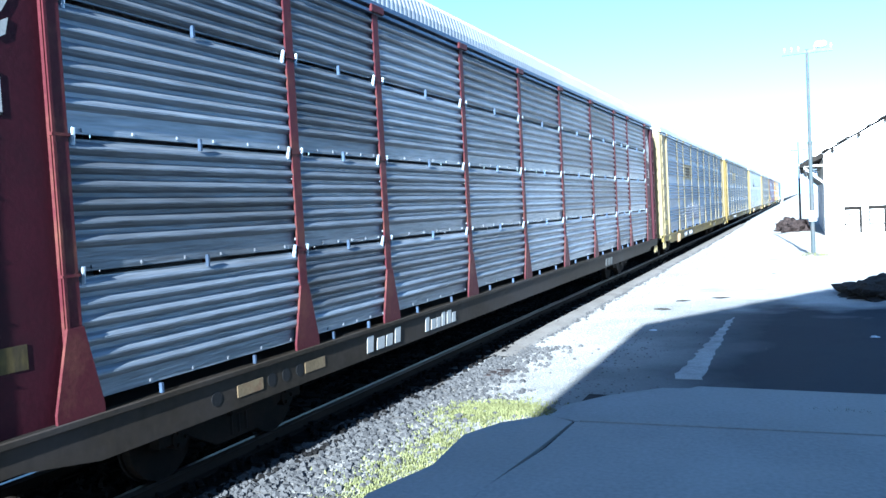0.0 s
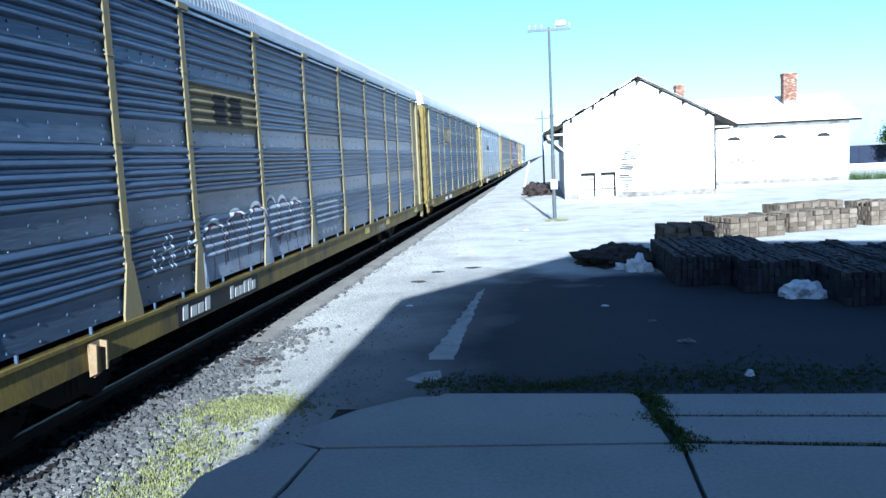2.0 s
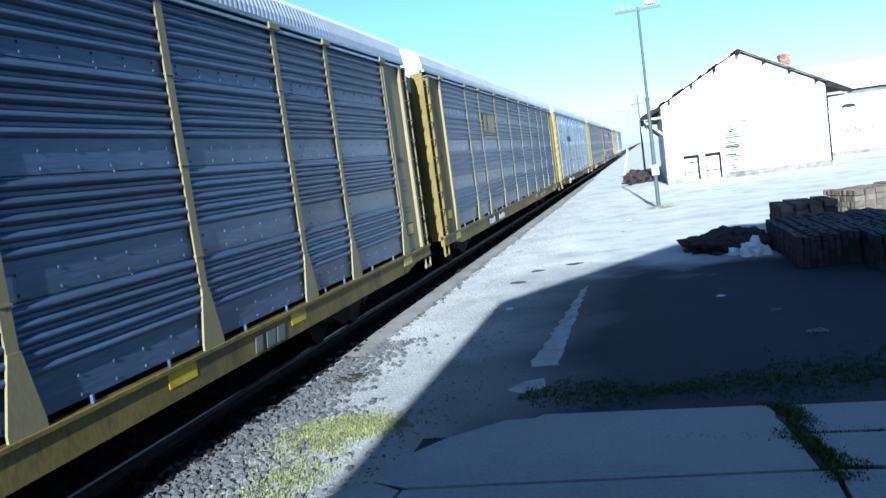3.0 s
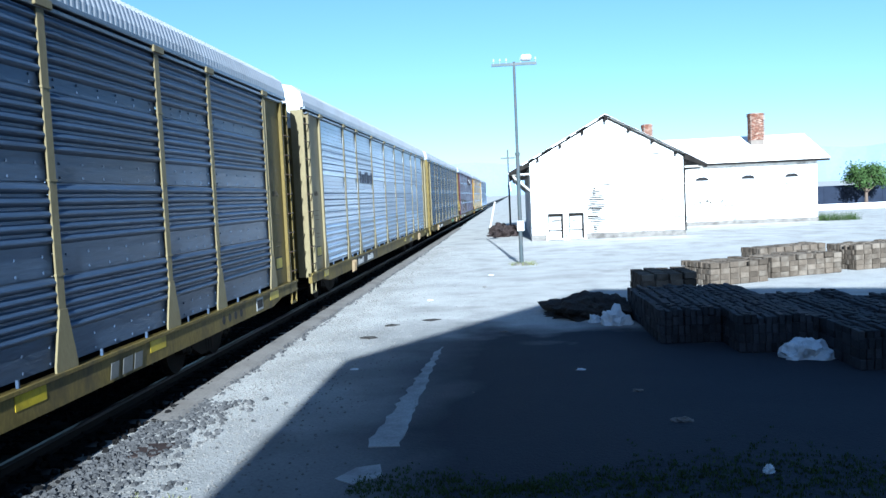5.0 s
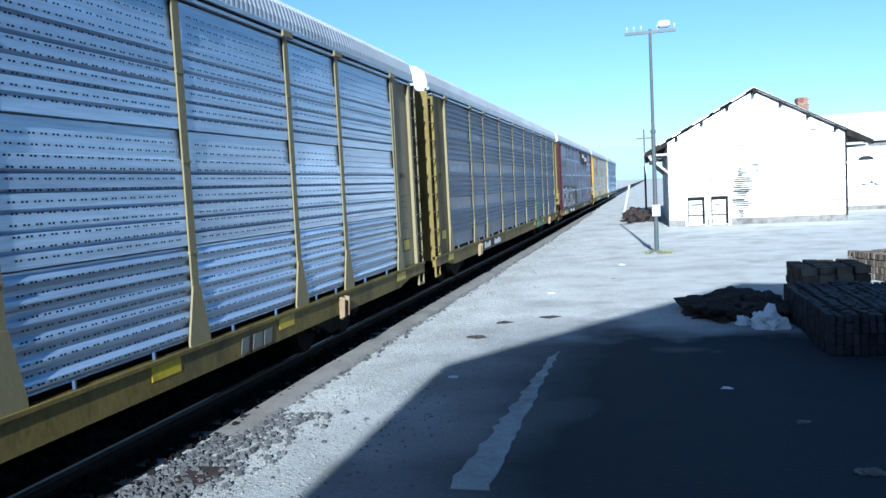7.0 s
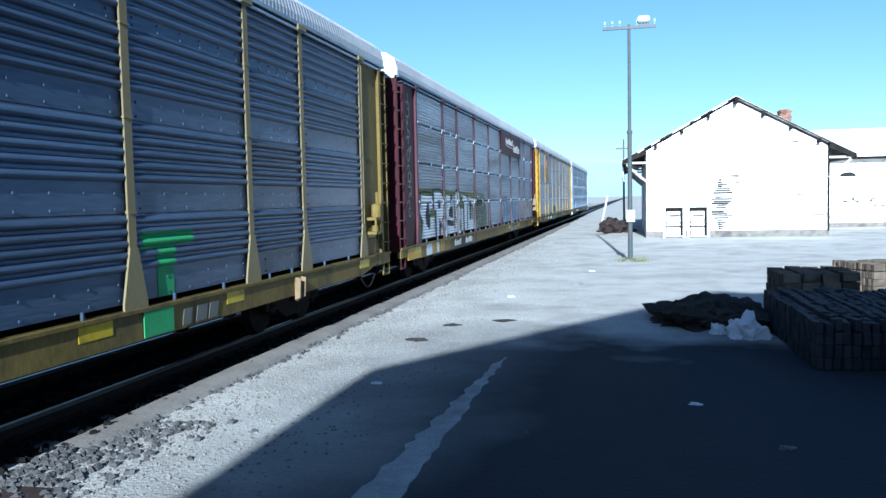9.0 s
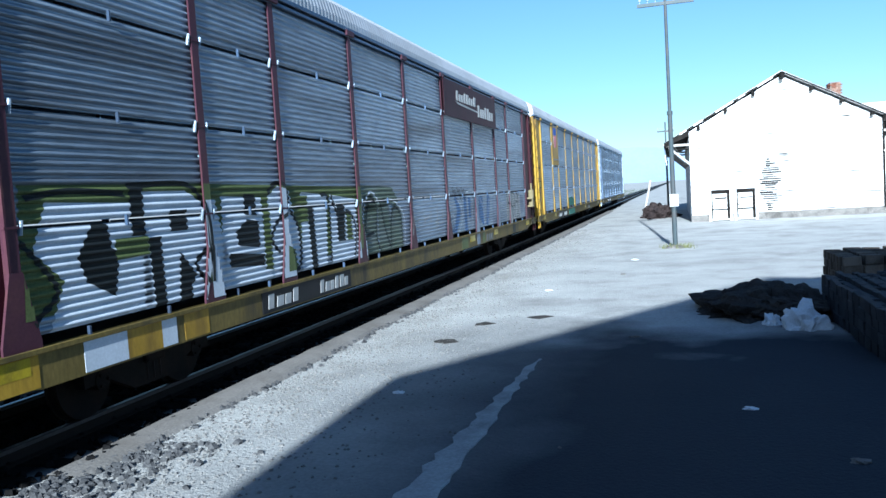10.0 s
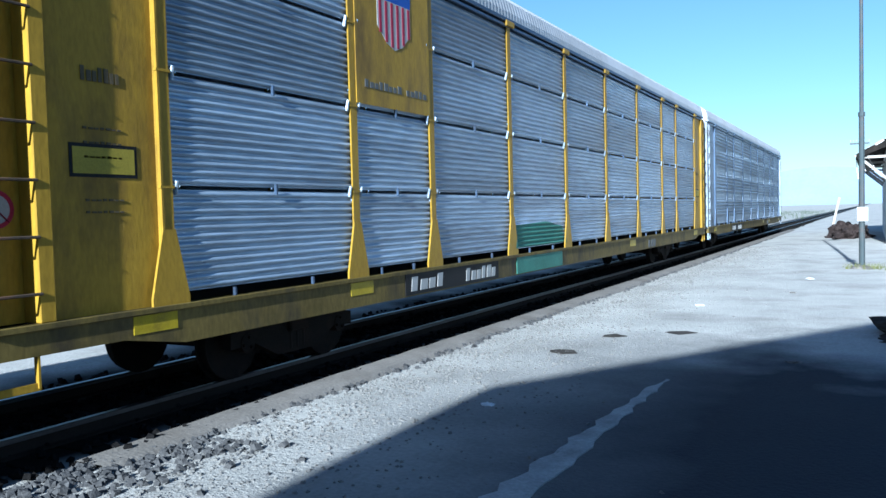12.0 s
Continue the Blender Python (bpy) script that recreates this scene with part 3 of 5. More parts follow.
def make_car(spec):
    """A covered auto-carrier wagon: underframe, trucks, posts, corrugated side panels, end bays with ladders, end doors, arched roof."""
    paint, end_paint, door_paint = spec["post"], spec["end"], spec["door"]
    car = thing("railway_wagon", spec["label"], "railway wagon", group="auto-carrier wagons of the train")
    # underframe
    bm = bmesh.new()
    sill_low = [(-CAR_HALF, .80), (-12.9, .80), (-12.2, .68), (12.2, .68), (12.9, .80), (CAR_HALF, .80)]
    prism(bm, sill_low + [(CAR_HALF, DECK), (-CAR_HALF, DECK)], "x", SIDE_X - 0.06, SIDE_X + 0.03)
    box(bm, SIDE_X - .06, SIDE_X + .06, -CAR_HALF, CAR_HALF, DECK - .05, DECK, 0.005)
    near = part("side_sill", bm, spec["sill"], car)
    far_data = near.data
    far = part("side_sill", far_data, spec["sill"], car)
    far.matrix_basis = pose(0, 0, 0, 0, 0, 180)
    for y in spec.get("brackets", ()):                            # jacking bracket under the sill
        bm = bmesh.new()
        prism(bm, [(y - .14, .98), (y + .10, .98), (y + .16, .62), (y - .06, .58)], "x", SIDE_X + .03, SIDE_X + .055)
        for d in (-.12, .09):
            prism(bm, [(SIDE_X + .03, .98), (SIDE_X + .14, .96), (SIDE_X + .12, .64), (SIDE_X + .03, .6)], "y", y + d, y + d + .03)
        part("jacking_bracket", bm, pale_plate, car, "pale worn steel bracket below the sill")
    bm = bmesh.new()
    box(bm, -1.48, 1.48, -CAR_HALF + .05, CAR_HALF - .05, DECK - .12, DECK - .04)
    box(bm, -.35, .35, -CAR_HALF + .2, CAR_HALF - .2, .62, DECK - .1)
    for i in range(14):
        y = -12.4 + i * 1.9
        prism(bm, [(-1.45, .92), (-.35, .70), (.35, .70), (1.45, .92)], "y", y - .05, y + .05)
    part("underframe", bm, black_iron, car)
    for s in (-1, 1):
        bm = bmesh.new()
        box(bm, -.12, .12, min(s * 13.95, s * 14.6), max(s * 13.95, s * 14.6), .78, .98, .03)
        box(bm, -.17, .17, min(s * 14.5, s * 14.72), max(s * 14.5, s * 14.72), .74, 1.02, .04)
        part("coupler", bm, black_iron, car)
        truck = part("truck", TRUCK, black_iron, car)
        truck.matrix_basis = pose(0, s * 9.9, 0)
        for d in (-.88, .88):
            w = part("wheelset", WHEELSET, black_iron, truck)
            w.matrix_basis = pose(0, d, 0.42)
            WHEELS.append((w, d))
    # side posts and panels
    posts = post_mesh(paint)
    for side in (1, -1):
        turn = 0 if side == 1 else 180
        for y in EDGES:
            p = part("post", posts, paint, car)
            p.matrix_basis = pose(side * (SIDE_X - .005), y, 0, 0, 0, turn)
        for i in range(len(EDGES) - 1):
            w, mid = round(EDGES[i + 1] - EDGES[i], 3), (EDGES[i] + EDGES[i + 1]) / 2
            for k in range(len(TIERS[spec["style"]])):
                q = part("panel", sheet_mesh(spec["style"], k, w, spec["sheet"]), spec["sheet"], car)
                q.matrix_basis = pose(side * (SIDE_X - .03), mid, 0, 0, 0, turn)
            if side == 1 and spec["style"].startswith("split"):
                for z in (2.13, 3.19, 4.22):
                    for yy in (EDGES[i] + .12, EDGES[i + 1] - .12):
                        c = part("clamp", CLAMP, galvanised, car)
                        c.matrix_basis = pose(SIDE_X - .01, yy, z)
            if side == 1 and spec["style"].startswith("split"):
                for z in (2.13, 3.19, 4.22):
                    c = part("clip", CLIP, galvanised, car)
                    c.matrix_basis = pose(SIDE_X - .03, mid, z)
            if side == 1:
                for yy in (mid - w * .22, mid + w * .2):
                    c = part("clip", CLIP, spec["sill"], car)
                    c.matrix_basis = pose(SIDE_X - .045, yy, DECK + 0.03)
    # top chord
    bm = bmesh.new()
    for s in (-1, 1):
        box(bm, s * (SIDE_X - .05), s * (SIDE_X + .035), -CAR_HALF + .35, CAR_HALF - .35, 5.08, 5.13, .005)
        box(bm, s * (SIDE_X - .04), s * (SIDE_X + .05), -CAR_HALF + .15, CAR_HALF - .15, EAVE - .05, EAVE + .02, .008)
    part("top_chord", bm, galvanised_dark if spec["style"].startswith("split") else galvanised, car)
    part("roof", ROOF, roof_metal, car, "pale arched roof of ribbed metal sheets")
    # end bays
    for s in (-1, 1):
        y0, y1 = sorted((s * 12.42, s * 13.56))
        for side in (-1, 1):
            bm = bmesh.new()
            box(bm, side * (SIDE_X - .06), side * (SIDE_X - .03), y0, y1, DECK, 5.1)
            part("end_bay_sheet", bm, end_paint, car)
            bm = bmesh.new()
            box(bm, side * (SIDE_X - .05), side * (SIDE_X + .028), *sorted((s * 12.40, s * 12.425)), DECK, 5.1)
            part("end_flange", bm, paint, car)
        for side in (-1, 1):
            bm = bmesh.new()
            y0, y1 = sorted((s * 13.54, s * 13.68))
            box(bm, side * (SIDE_X - .16), side * (SIDE_X + .04), y0, y1, DECK, 5.12, .008)
            y0, y1 = sorted((s * 13.58, s * 13.93))
            box(bm, side * (SIDE_X - .22), side * (SIDE_X - .16), y0, y1, DECK, 5.1)
            box(bm, side * (SIDE_X - .30), side * (SIDE_X + .02), *sorted((s * 14.06, s * 14.12)), .95, 5.14, .008)
            part("corner_post", bm, spec.get("corner", end_paint), car)
        for side in (-1, 1):
            for k in range(9):
                rung = part("ladder_rung", RUNG[side], black_iron, car)
                rung.matrix_basis = pose(side * SIDE_X, s * 13.88, 1.28 + k * 0.44)
            bm = bmesh.new()                                      # stirrup step below the ladder
            for yy in (13.7, 14.08):
                beam(bm, (side * SIDE_X, s * yy, .95), (side * SIDE_X, s * yy, .55), .05, .02)
            beam(bm, (side * SIDE_X, s * 13.68, .56), (side * SIDE_X, s * 14.1, .56), .02, .06)
            part("step", bm, spec.get("step", end_paint), car)
        for side in (-1, 1):                                      # folding end doors
            for k in range(3):
                bm = bmesh.new()
                x0 = side * (0.03 + k * 0.41)
                x1 = side * (0.42 + k * 0.41)
                yy = s * (14.0 - 0.05 * k)
                box(bm, min(x0, x1), max(x0, x1), *sorted((yy - s * .05, yy)), DECK, 4.72, .01)
                part("end_door", bm, door_paint, car)
        bm = bmesh.new()
        arc = [(1.3, 4.72), (1.5, EAVE), (1.47, EAVE + .35), (1.28, EAVE + .51), (.71, EAVE + .63), (0, EAVE + .67)]
        prism(bm, arc + [(-x, z) for x, z in reversed(arc[:-1])], "y", *sorted((s * 13.94, s * 14.02)))
        part("end_cap", bm, roof_metal, car, "white upper end wall under the roof")
    spec["make_extras"](car)
    for extra in spec.get("extras", ()):
        extra(car)
    return car


def plate(name, car, mat, y0, y1, z0, z1, label, x=SIDE_X + 0.025):
    bm = bmesh.new()
    box(bm, x - .012, x, y0, y1, z0, z1)
    return part(name, bm, mat, car, label)


def sill_marks(car, ground=True, strips=((-12.8, -12.3), (3.4, 3.95), (6.45, 6.95), (12.0, 12.6))):
    """Stencilled owner's mark and number on the sill, drawn as bars; yellow reflectors."""
    x = SIDE_X + .032
    if ground:
        plate("number_plate", car, dark_panel, -8.2, -5.1, .70, 1.0, "black stencil ground", x + .006)
    bars("stencil_mark", car, white_mark if ground else grey_mark, x + .006, -8.05, -7.05, .75, .95, 4, "white stencilled owner's mark", .03)
    bars("stencil_mark", car, grey_mark, x + .006, -6.35, -5.2, .75, .95, 6, "white stencilled number", .03)
    bars("stencil_mark", car, dim_slogan, x + .006, 5.3, 6.25, .72, .92, 3, "large white slanted owner's mark", .05)
    for y0, y1 in strips:
        plate("reflector", car, reflector_yellow, y0, y1, .83, .99, "yellow reflective strip", x + .004)


def end_marks(car):
    """Small stencils on the end bays."""
    x = SIDE_X - .028
    for s in (-1, 1):
        y = s * 12.98
        for k, (z, h) in enumerate(((3.0, .3), (2.6, .05), (2.48, .05), (2.36, .05), (2.0, .05), (1.9, .05))):
            bars("stencil_mark", car, faded_stencil, x, y - .2, y + .2, z, z + h * .4, 7, "faded stencilled notice")
        wide = .31 if car.get("label", "").find("shield") > 0 else .22
        z = 2.23 if wide > .3 else 1.42
        frame_plate = plate("notice_frame", car, dark_panel, y - wide - .03, y + wide + .03, z - .03, z + .25, "black framed notice", x + .003)
        bm = bmesh.new()
        box(bm, x + .003, x + .006, y - wide, y + wide, z, z + .22)
        part("notice", bm, notice_yellow, frame_plate, "yellow notice plate")


def brake_gear(car, y, mat):
    """The hand brake on the end bay: bracket, wheel, chain."""
    bm = bmesh.new()
    x = SIDE_X
    box(bm, x - .02, x + .22, y - .35, y - .05, 1.5, 1.56)
    box(bm, x - .02, x + .22, y - .35, y - .05, 1.8, 1.86)
    beam(bm, (x + .2, y - .33, 1.5), (x + .2, y - .33, 1.86), .05, .04)
    box(bm, x, x + .2, y - .05, y + .12, 1.5, 2.15, .04)
    rod(bm, (x + .12, y + .02, 2.1), (x + .12, y + .02, 2.4), .035, 8)
    gear = part("hand_brake", bm, mat, car, "yellow hand brake housing on a bracket")
    bm = bmesh.new()
    for k in range(14):
        rod(bm, (x + .1, y + .03, 1.5 - k * .05), (x + .1, y + .03, 1.46 - k * .05), .028 if k % 2 else .016, 6)
    part("chain", bm, black_iron, gear, "rusty hanging chain")


def side_skin(style):
    """The stretches of the side's section, tier by tier: height and depth at both ends."""
    out = []
    for k, (z0, z1, ribs, band) in enumerate(TIERS[style]):
        prof = rib_profile(z0, z1, ribs, DEPTH[style], band, 0.5)
        out += [(za, xa, zb, xb) for (xa, za), (xb, zb) in zip(prof, prof[1:]) if zb - za > 1e-4]
    return out


def cut(poly, axis, level, keep_above):
    """The part of an outline above or below a level."""
    out = []
    for p, q in zip(poly, poly[1:] + poly[:1]):
        inside_p, inside_q = ((p[axis] >= level) == keep_above), ((q[axis] >= level) == keep_above)
        if inside_p:
            out.append(p)
        if inside_p != inside_q:
            f = (level - p[axis]) / (q[axis] - p[axis])
            out.append((p[0] + (q[0] - p[0]) * f, p[1] + (q[1] - p[1]) * f))
    return out


def paint_film(bm, style, outline, lift):
    """Sprayed paint: an outline laid on the ribbed panels and on the posts."""
    lo, hi = min(p[1] for p in outline), max(p[1] for p in outline)
    for za, xa, zb, xb in side_skin(style):
        if zb < lo or za > hi:
            continue
        piece = cut(cut(outline, 1, za, True), 1, zb, False)
        if len(piece) > 2:
            bm.faces.new([bm.verts.new((SIDE_X - .03 + xa + (xb - xa) * (z - za) / (zb - za) + lift, y, z)) for y, z in piece])
    for p in EDGES:
        for z0, z1, w in ((1.74, 5.1, .07), (1.59, 1.74, .085), (1.43, 1.59, .125), (1.27, 1.43, .16), (1.12, 1.27, .19), (DECK - .02, 1.12, .215)):
            piece = cut(cut(outline, 0, p - w, True), 0, p + w, False)
            piece = cut(cut(piece, 1, z0, True), 1, z1, False) if len(piece) > 2 else []
            if len(piece) > 2:
                bm.faces.new([bm.verts.new((SIDE_X + (.0205 if z0 > 1.7 else .0325) + lift, y, z)) for y, z in piece])


def letters(car, name, mat, edge, y, z, h, glyphs, label, style="riveted", grow=1.2):
    """Sprayed shapes: each glyph a list of outlines in a unit square, with a darker rim."""
    for dy, w, strokes in glyphs:
        bm, shade = bmesh.new(), bmesh.new()
        for k, outline in enumerate(strokes):
            pts = [(y + dy + u * w, z + v * h) for u, v in outline]
            cx, cz = sum(p[0] for p in pts) / len(pts), sum(p[1] for p in pts) / len(pts)
            rim = (grow - 1) * .35
            paint_film(bm, style, pts, .006 + .0007 * k)
            paint_film(shade, style, [(p[0] + math.copysign(rim, p[0] - cx), p[1] + math.copysign(rim * .8, p[1] - cz)) for p in pts], .002 + .0004 * k)
        top = part(name, bm, mat, car, label)
        part("outline", shade, edge, top)


def streaks(car, style, mat, y0, y1, z0, z1, n, label, seed, w=.035):
    """Quick sprayed strokes."""
    rnd = random.Random(seed)
    bm = bmesh.new()
    for k in range(n):
        a = (y0 + (y1 - y0) * (k + rnd.random() * .6) / n, rnd.uniform(z0, z0 + (z1 - z0) * .4))
        b = (a[0] + rnd.uniform(-.15, .25), rnd.uniform(z0 + (z1 - z0) * .6, z1))
        paint_film(bm, style, [a, (a[0] + w, a[1]), (b[0] + w, b[1]), b], .004 + .0003 * k)
        if k % 2:
            c = (a[0] + .3, (a[1] + b[1]) / 2)
            paint_film(bm, style, [(a[0], c[1]), (a[0], c[1] - w), (c[0], c[1] + .05 - w), (c[0], c[1] + .05)], .0085)
    tagged(part("scrawl", bm, mat, car, label), kind="stuff")


def smooth_line(points, steps=5):
    """A soft line through the points."""
    out = []
    ends = [points[0], *points, points[-1]]
    for a, b, c, d in zip(ends, ends[1:], ends[2:], ends[3:]):
        for k in range(steps):
            f = k / steps
            out.append(tuple(.5 * (2 * b[i] + (c[i] - a[i]) * f + (2 * a[i] - 5 * b[i] + 4 * c[i] - d[i]) * f * f + (3 * b[i] - a[i] - 3 * c[i] + d[i]) * f ** 3) for i in (0, 1)))
    return out + [points[-1]]


def ribbon(bm, style, points, w, lift):
    """One sprayed line of the width w on the ribs and posts."""
    sides = []
    for i, p in enumerate(points):
        q, r = points[max(0, i - 1)], points[min(len(points) - 1, i + 1)]
        d = Vector((r[0] - q[0], r[1] - q[1]))
        d = Vector((-d.y, d.x)).normalized() * w / 2 if d.length else Vector((w / 2, 0))
        sides.append(((p[0] + d.x, p[1] + d.y), (p[0] - d.x, p[1] - d.y)))
    for (a, b), (c, d) in zip(sides, sides[1:]):
        paint_film(bm, style, [a, b, d, c], lift)


def sprayed_lines(car, style, mat, lines, w, label, lift=.0065, soft=True):
    for line in lines:
        bm = bmesh.new()
        ribbon(bm, style, smooth_line(line) if soft else line, w, lift)
        part("sprayed_line", bm, mat, car, label)


def sprayed_areas(car, style, mat, areas, label, lift=.004):
    for area in areas:
        bm = bmesh.new()
        paint_film(bm, style, area, lift)
        part("sprayed_area", bm, mat, car, label)


def dome(y0, y1, z0, z1, grow=0.0):
    """An upright lobe with a round head."""
    y0, y1, z1 = y0 - grow, y1 + grow, z1 + grow
    m, r = (y0 + y1) / 2, (y1 - y0) / 2
    rise_of = min(r * 1.1, (z1 - z0) * .6)
    return [(y0, z0)] + [(m - r * math.cos(k * math.pi / 10), z1 - rise_of + rise_of * math.sin(k * math.pi / 10)) for k in range(11)] + [(y1, z0)]


def blob(rnd, n=9, jag=.18):
    return [(.5 + .5 * math.cos(k * 6.283 / n) * rnd.uniform(1 - jag, 1 + jag), .5 + .5 * math.sin(k * 6.283 / n) * rnd.uniform(1 - jag, 1 + jag)) for k in range(n)]


def ring_logo(car):
    """A white ring with a cross, on both end bays, and a framed stencil."""
    x = SIDE_X - .028
    for s in (-1, 1):
        y, z, r = s * 12.98, 4.35, .36
        bm = bmesh.new()
        for k in range(24):
            a, b = k * 6.2832 / 24, (k + 1) * 6.2832 / 24
            prism(bm, [(y + q * math.cos(c) * r, z + q * math.sin(c) * r * 1.25) for q, c in ((.84, a), (1, a), (1, b), (.84, b))], "x", x, x + .006)
        for k in range(4):
            a = k * 1.5708
            c, d = math.cos(a), math.sin(a)
            prism(bm, [(y + (u * c - v * d) * r, z + (u * d + v * c) * r * 1.25) for u, v in ((.1, -.14), (.62, -.3), (.62, .3), (.1, .14))], "x", x, x + .006)
        prism(bm, [(y + .18, z - .42), (y + .3, z - .36), (y + .27, z - .48), (y + .2, z - .52)], "x", x, x + .006)
        part("emblem", bm, white_mark, car, "white ring emblem with a cross")
        bm = bmesh.new()
        for a, b, c, d in ((-.2, .2, 3.58, 3.60), (-.2, .2, 3.30, 3.32), (-.2, -.18, 3.3, 3.6), (.18, .2, 3.3, 3.6)):
            box(bm, x, x + .005, y + a, y + b, c, d)
        part("stencil_frame", bm, white_mark, car)
        bars("stencil_mark", car, white_mark, x, y - .12, y + .1, 3.02, 3.07, 3, "white stencilled line")
    sill_marks(car, False, ())
    for y in (-10.35, -9.2):
        plate("sill_plate", car, pale_plate, y - .2, y + .2, .78, .90, "pale worn plate on the sill", SIDE_X + .036)
    for y in (-10.85, -10.0, -9.75, -9.5):                        # round lightening holes
        bm = bmesh.new()
        bmesh.ops.create_cone(bm, cap_ends=True, segments=14, radius1=0.07, radius2=0.07, depth=0.012, matrix=pose(SIDE_X + 0.028, y, 0.84, 0, 90, 0))
        part("sill_hole", bm, dark_panel, car)
    plate("notice", car, dull_yellow_paint, -12.97, -12.73, 1.5, 1.68, "dull yellow notice plate", x + .003)
    rnd = random.Random(8)
    bm = bmesh.new()
    for k in range(7):
        y, z = 12.65 + rnd.uniform(0, .6), 1.5 + k * .13
        beam(bm, (x + .003, y - .15, z), (x + .003, y + rnd.uniform(0, .3), z + rnd.uniform(-.1, .12)), .02, .004)
    part("scrawl", bm, grey_mark, car, "thin sprayed scrawl")


def yellow_plate_car(car):
    end_marks(car)
    sill_marks(car)
    bm = bmesh.new()
    paint_film(bm, "riveted", [(-7.2, 3.40), (-4.5, 3.40), (-4.5, 4.10), (-7.2, 4.10)], .003)
    panel = part("sign_panel", bm, yellow_paint, car, "yellow sign painted on the ribs")
    bm = bmesh.new()
    for a, b in ((-6.35, -5.85), (-5.7, -5.2)):
        paint_film(bm, "riveted", [(a, 3.52), (b, 3.52), (b, 3.98), (a, 3.98)], .006)
    part("sign_mark", bm, dark_panel, panel, "dark painted company mark, as bars")
    rnd = random.Random(5)
    lobes = ((-7.15, -6.25, 2.0), (-6.2, -5.25, 2.1), (-5.2, -4.32, 2.16), (-4.25, -3.72, 2.24), (-3.62, -3.02, 2.2), (-2.98, -2.12, 2.12))
    sprayed_areas(car, "riveted", white_spray, [dome(a, b, 1.06, top, .075) for a, b, top in lobes], "white sprayed halo round a lobe", .0015)
    sprayed_areas(car, "riveted", faded_spray, [[(-7.2, 1.08), (-1.4, 1.08), (-1.55, 1.4), (-2.0, 1.62), (-4.3, 1.55), (-7.1, 1.5)]], "thin white sprayed foot of the lobes", .003)
    sprayed_areas(car, "riveted", faded_spray, [dome(a, b, 1.08, top) for a, b, top in lobes], "thin white sprayed lobe", .0045)
    sprayed_lines(car, "riveted", plum_paint, [dome(a + .02, b - .02, rnd.uniform(1.12, 1.4), top - .02) for a, b, top in lobes], .046, "dark red sprayed outline", .007, False)
    sprayed_lines(car, "riveted", plum_paint, [[(-6.9, 1.9), (-6.7, 1.5), (-6.75, 1.1)], [(-5.95, 1.95), (-5.75, 1.5), (-5.7, 1.12)], [(-4.75, 1.1), (-4.6, 1.5), (-4.35, 1.55), (-4.05, 1.12)],
                  [(-3.55, 1.62), (-3.3, 1.55), (-3.1, 1.12)], [(-2.9, 1.5), (-2.6, 1.45), (-2.5, 1.12)], [(-2.1, 1.6), (-1.85, 1.45), (-1.75, 1.1)], [(-2.7, 2.0), (-2.62, 1.75), (-2.85, 1.72)]], .03, "dark red sprayed inner line")
    sprayed_lines(car, "riveted", plum_paint, [[(-6.15 + k * .12, 1.98 - .01 * k), (-6.2 + k * .14, 1.62)] for k in range(6)], .022, "dark red sprayed hatching")
    sprayed_areas(car, "riveted", plum_paint, [[(-3.85, 1.5), (-3.45, 1.55), (-3.6, 1.38)], [(-2.75, 1.5), (-2.5, 1.52), (-2.6, 1.36)]], "dark red sprayed fleck", .007)
    streaks(car, "riveted", white_spray, -8.7, -7.5, 1.45, 2.0, 6, "white sprayed scrawl", 4)
    glyphs = [(k * .36, .44, [blob(rnd, 12, .06)]) for k in range(5)]
    letters(car, "spray_piece", faded_spray, grey_mark, -1.1, 1.25, .75, glyphs, "faded white sprayed shapes", "riveted", 1.06)


def yellow_mark_car(car):
    end_marks(car)
    sill_marks(car)
    for y in (9.3, 9.6, 9.9, 10.2):                               # round lightening holes
        bm = bmesh.new()
        bmesh.ops.create_cone(bm, cap_ends=True, segments=14, radius1=0.075, radius2=0.075, depth=0.012, matrix=pose(SIDE_X + 0.028, y, 0.84, 0, 90, 0))
        part("sill_hole", bm, dark_panel, car)
    frame_plate = plate("notice_frame", car, grey_mark, 11.1, 11.5, .74, .98, "worn framed notice on the sill", SIDE_X + .038)
    bm = bmesh.new()
    box(bm, SIDE_X + .038, SIDE_X + .042, 11.14, 11.46, .78, .94)
    part("notice", bm, dark_panel, frame_plate, "dark field of the notice")
    bars("sign_mark", car, yellow_paint, SIDE_X + .02, -6.9, -4.7, 3.75, 4.35, 3, "yellow painted company mark, as bars", .08)
    plate("sign_line", car, yellow_paint, -6.9, -4.8, 3.55, 3.63, "yellow painted line", SIDE_X + .022)


def dark_mark_car(car):
    end_marks(car)
    sill_marks(car)
    bars("sign_mark", car, navy_mark, SIDE_X + .012, -6.9, -4.5, 3.42, 3.82, 8, "dark blue painted company name, as bars", .03)
    # pierced slots
    bm = bmesh.new()
    for i in range(len(EDGES) - 1):
        a, b = EDGES[i] + .2, EDGES[i + 1] - .2
        n = int((b - a) / .15)
        for r in range(38):
            z = 1.2 + r * .1
            if any(abs(z - edge) < .05 for tier in TIERS["perforated"] for edge in tier[:2]):
                continue
            for k in range(n):
                y = a + (b - a) * (k + .5 + (.25 if r % 2 else -.25) * .3) / n
                for d in (-.026, .026):
                    bm.faces.new([bm.verts.new((SIDE_X + .004, y + d + u, z + v)) for u, v in ((-.015, -.009), (.015, -.009), (.015, .009), (-.015, .009))])
    ob = part("slot", bm, dark_panel, car, "rows of dark pierced slots")
    tagged(ob, kind="stuff")


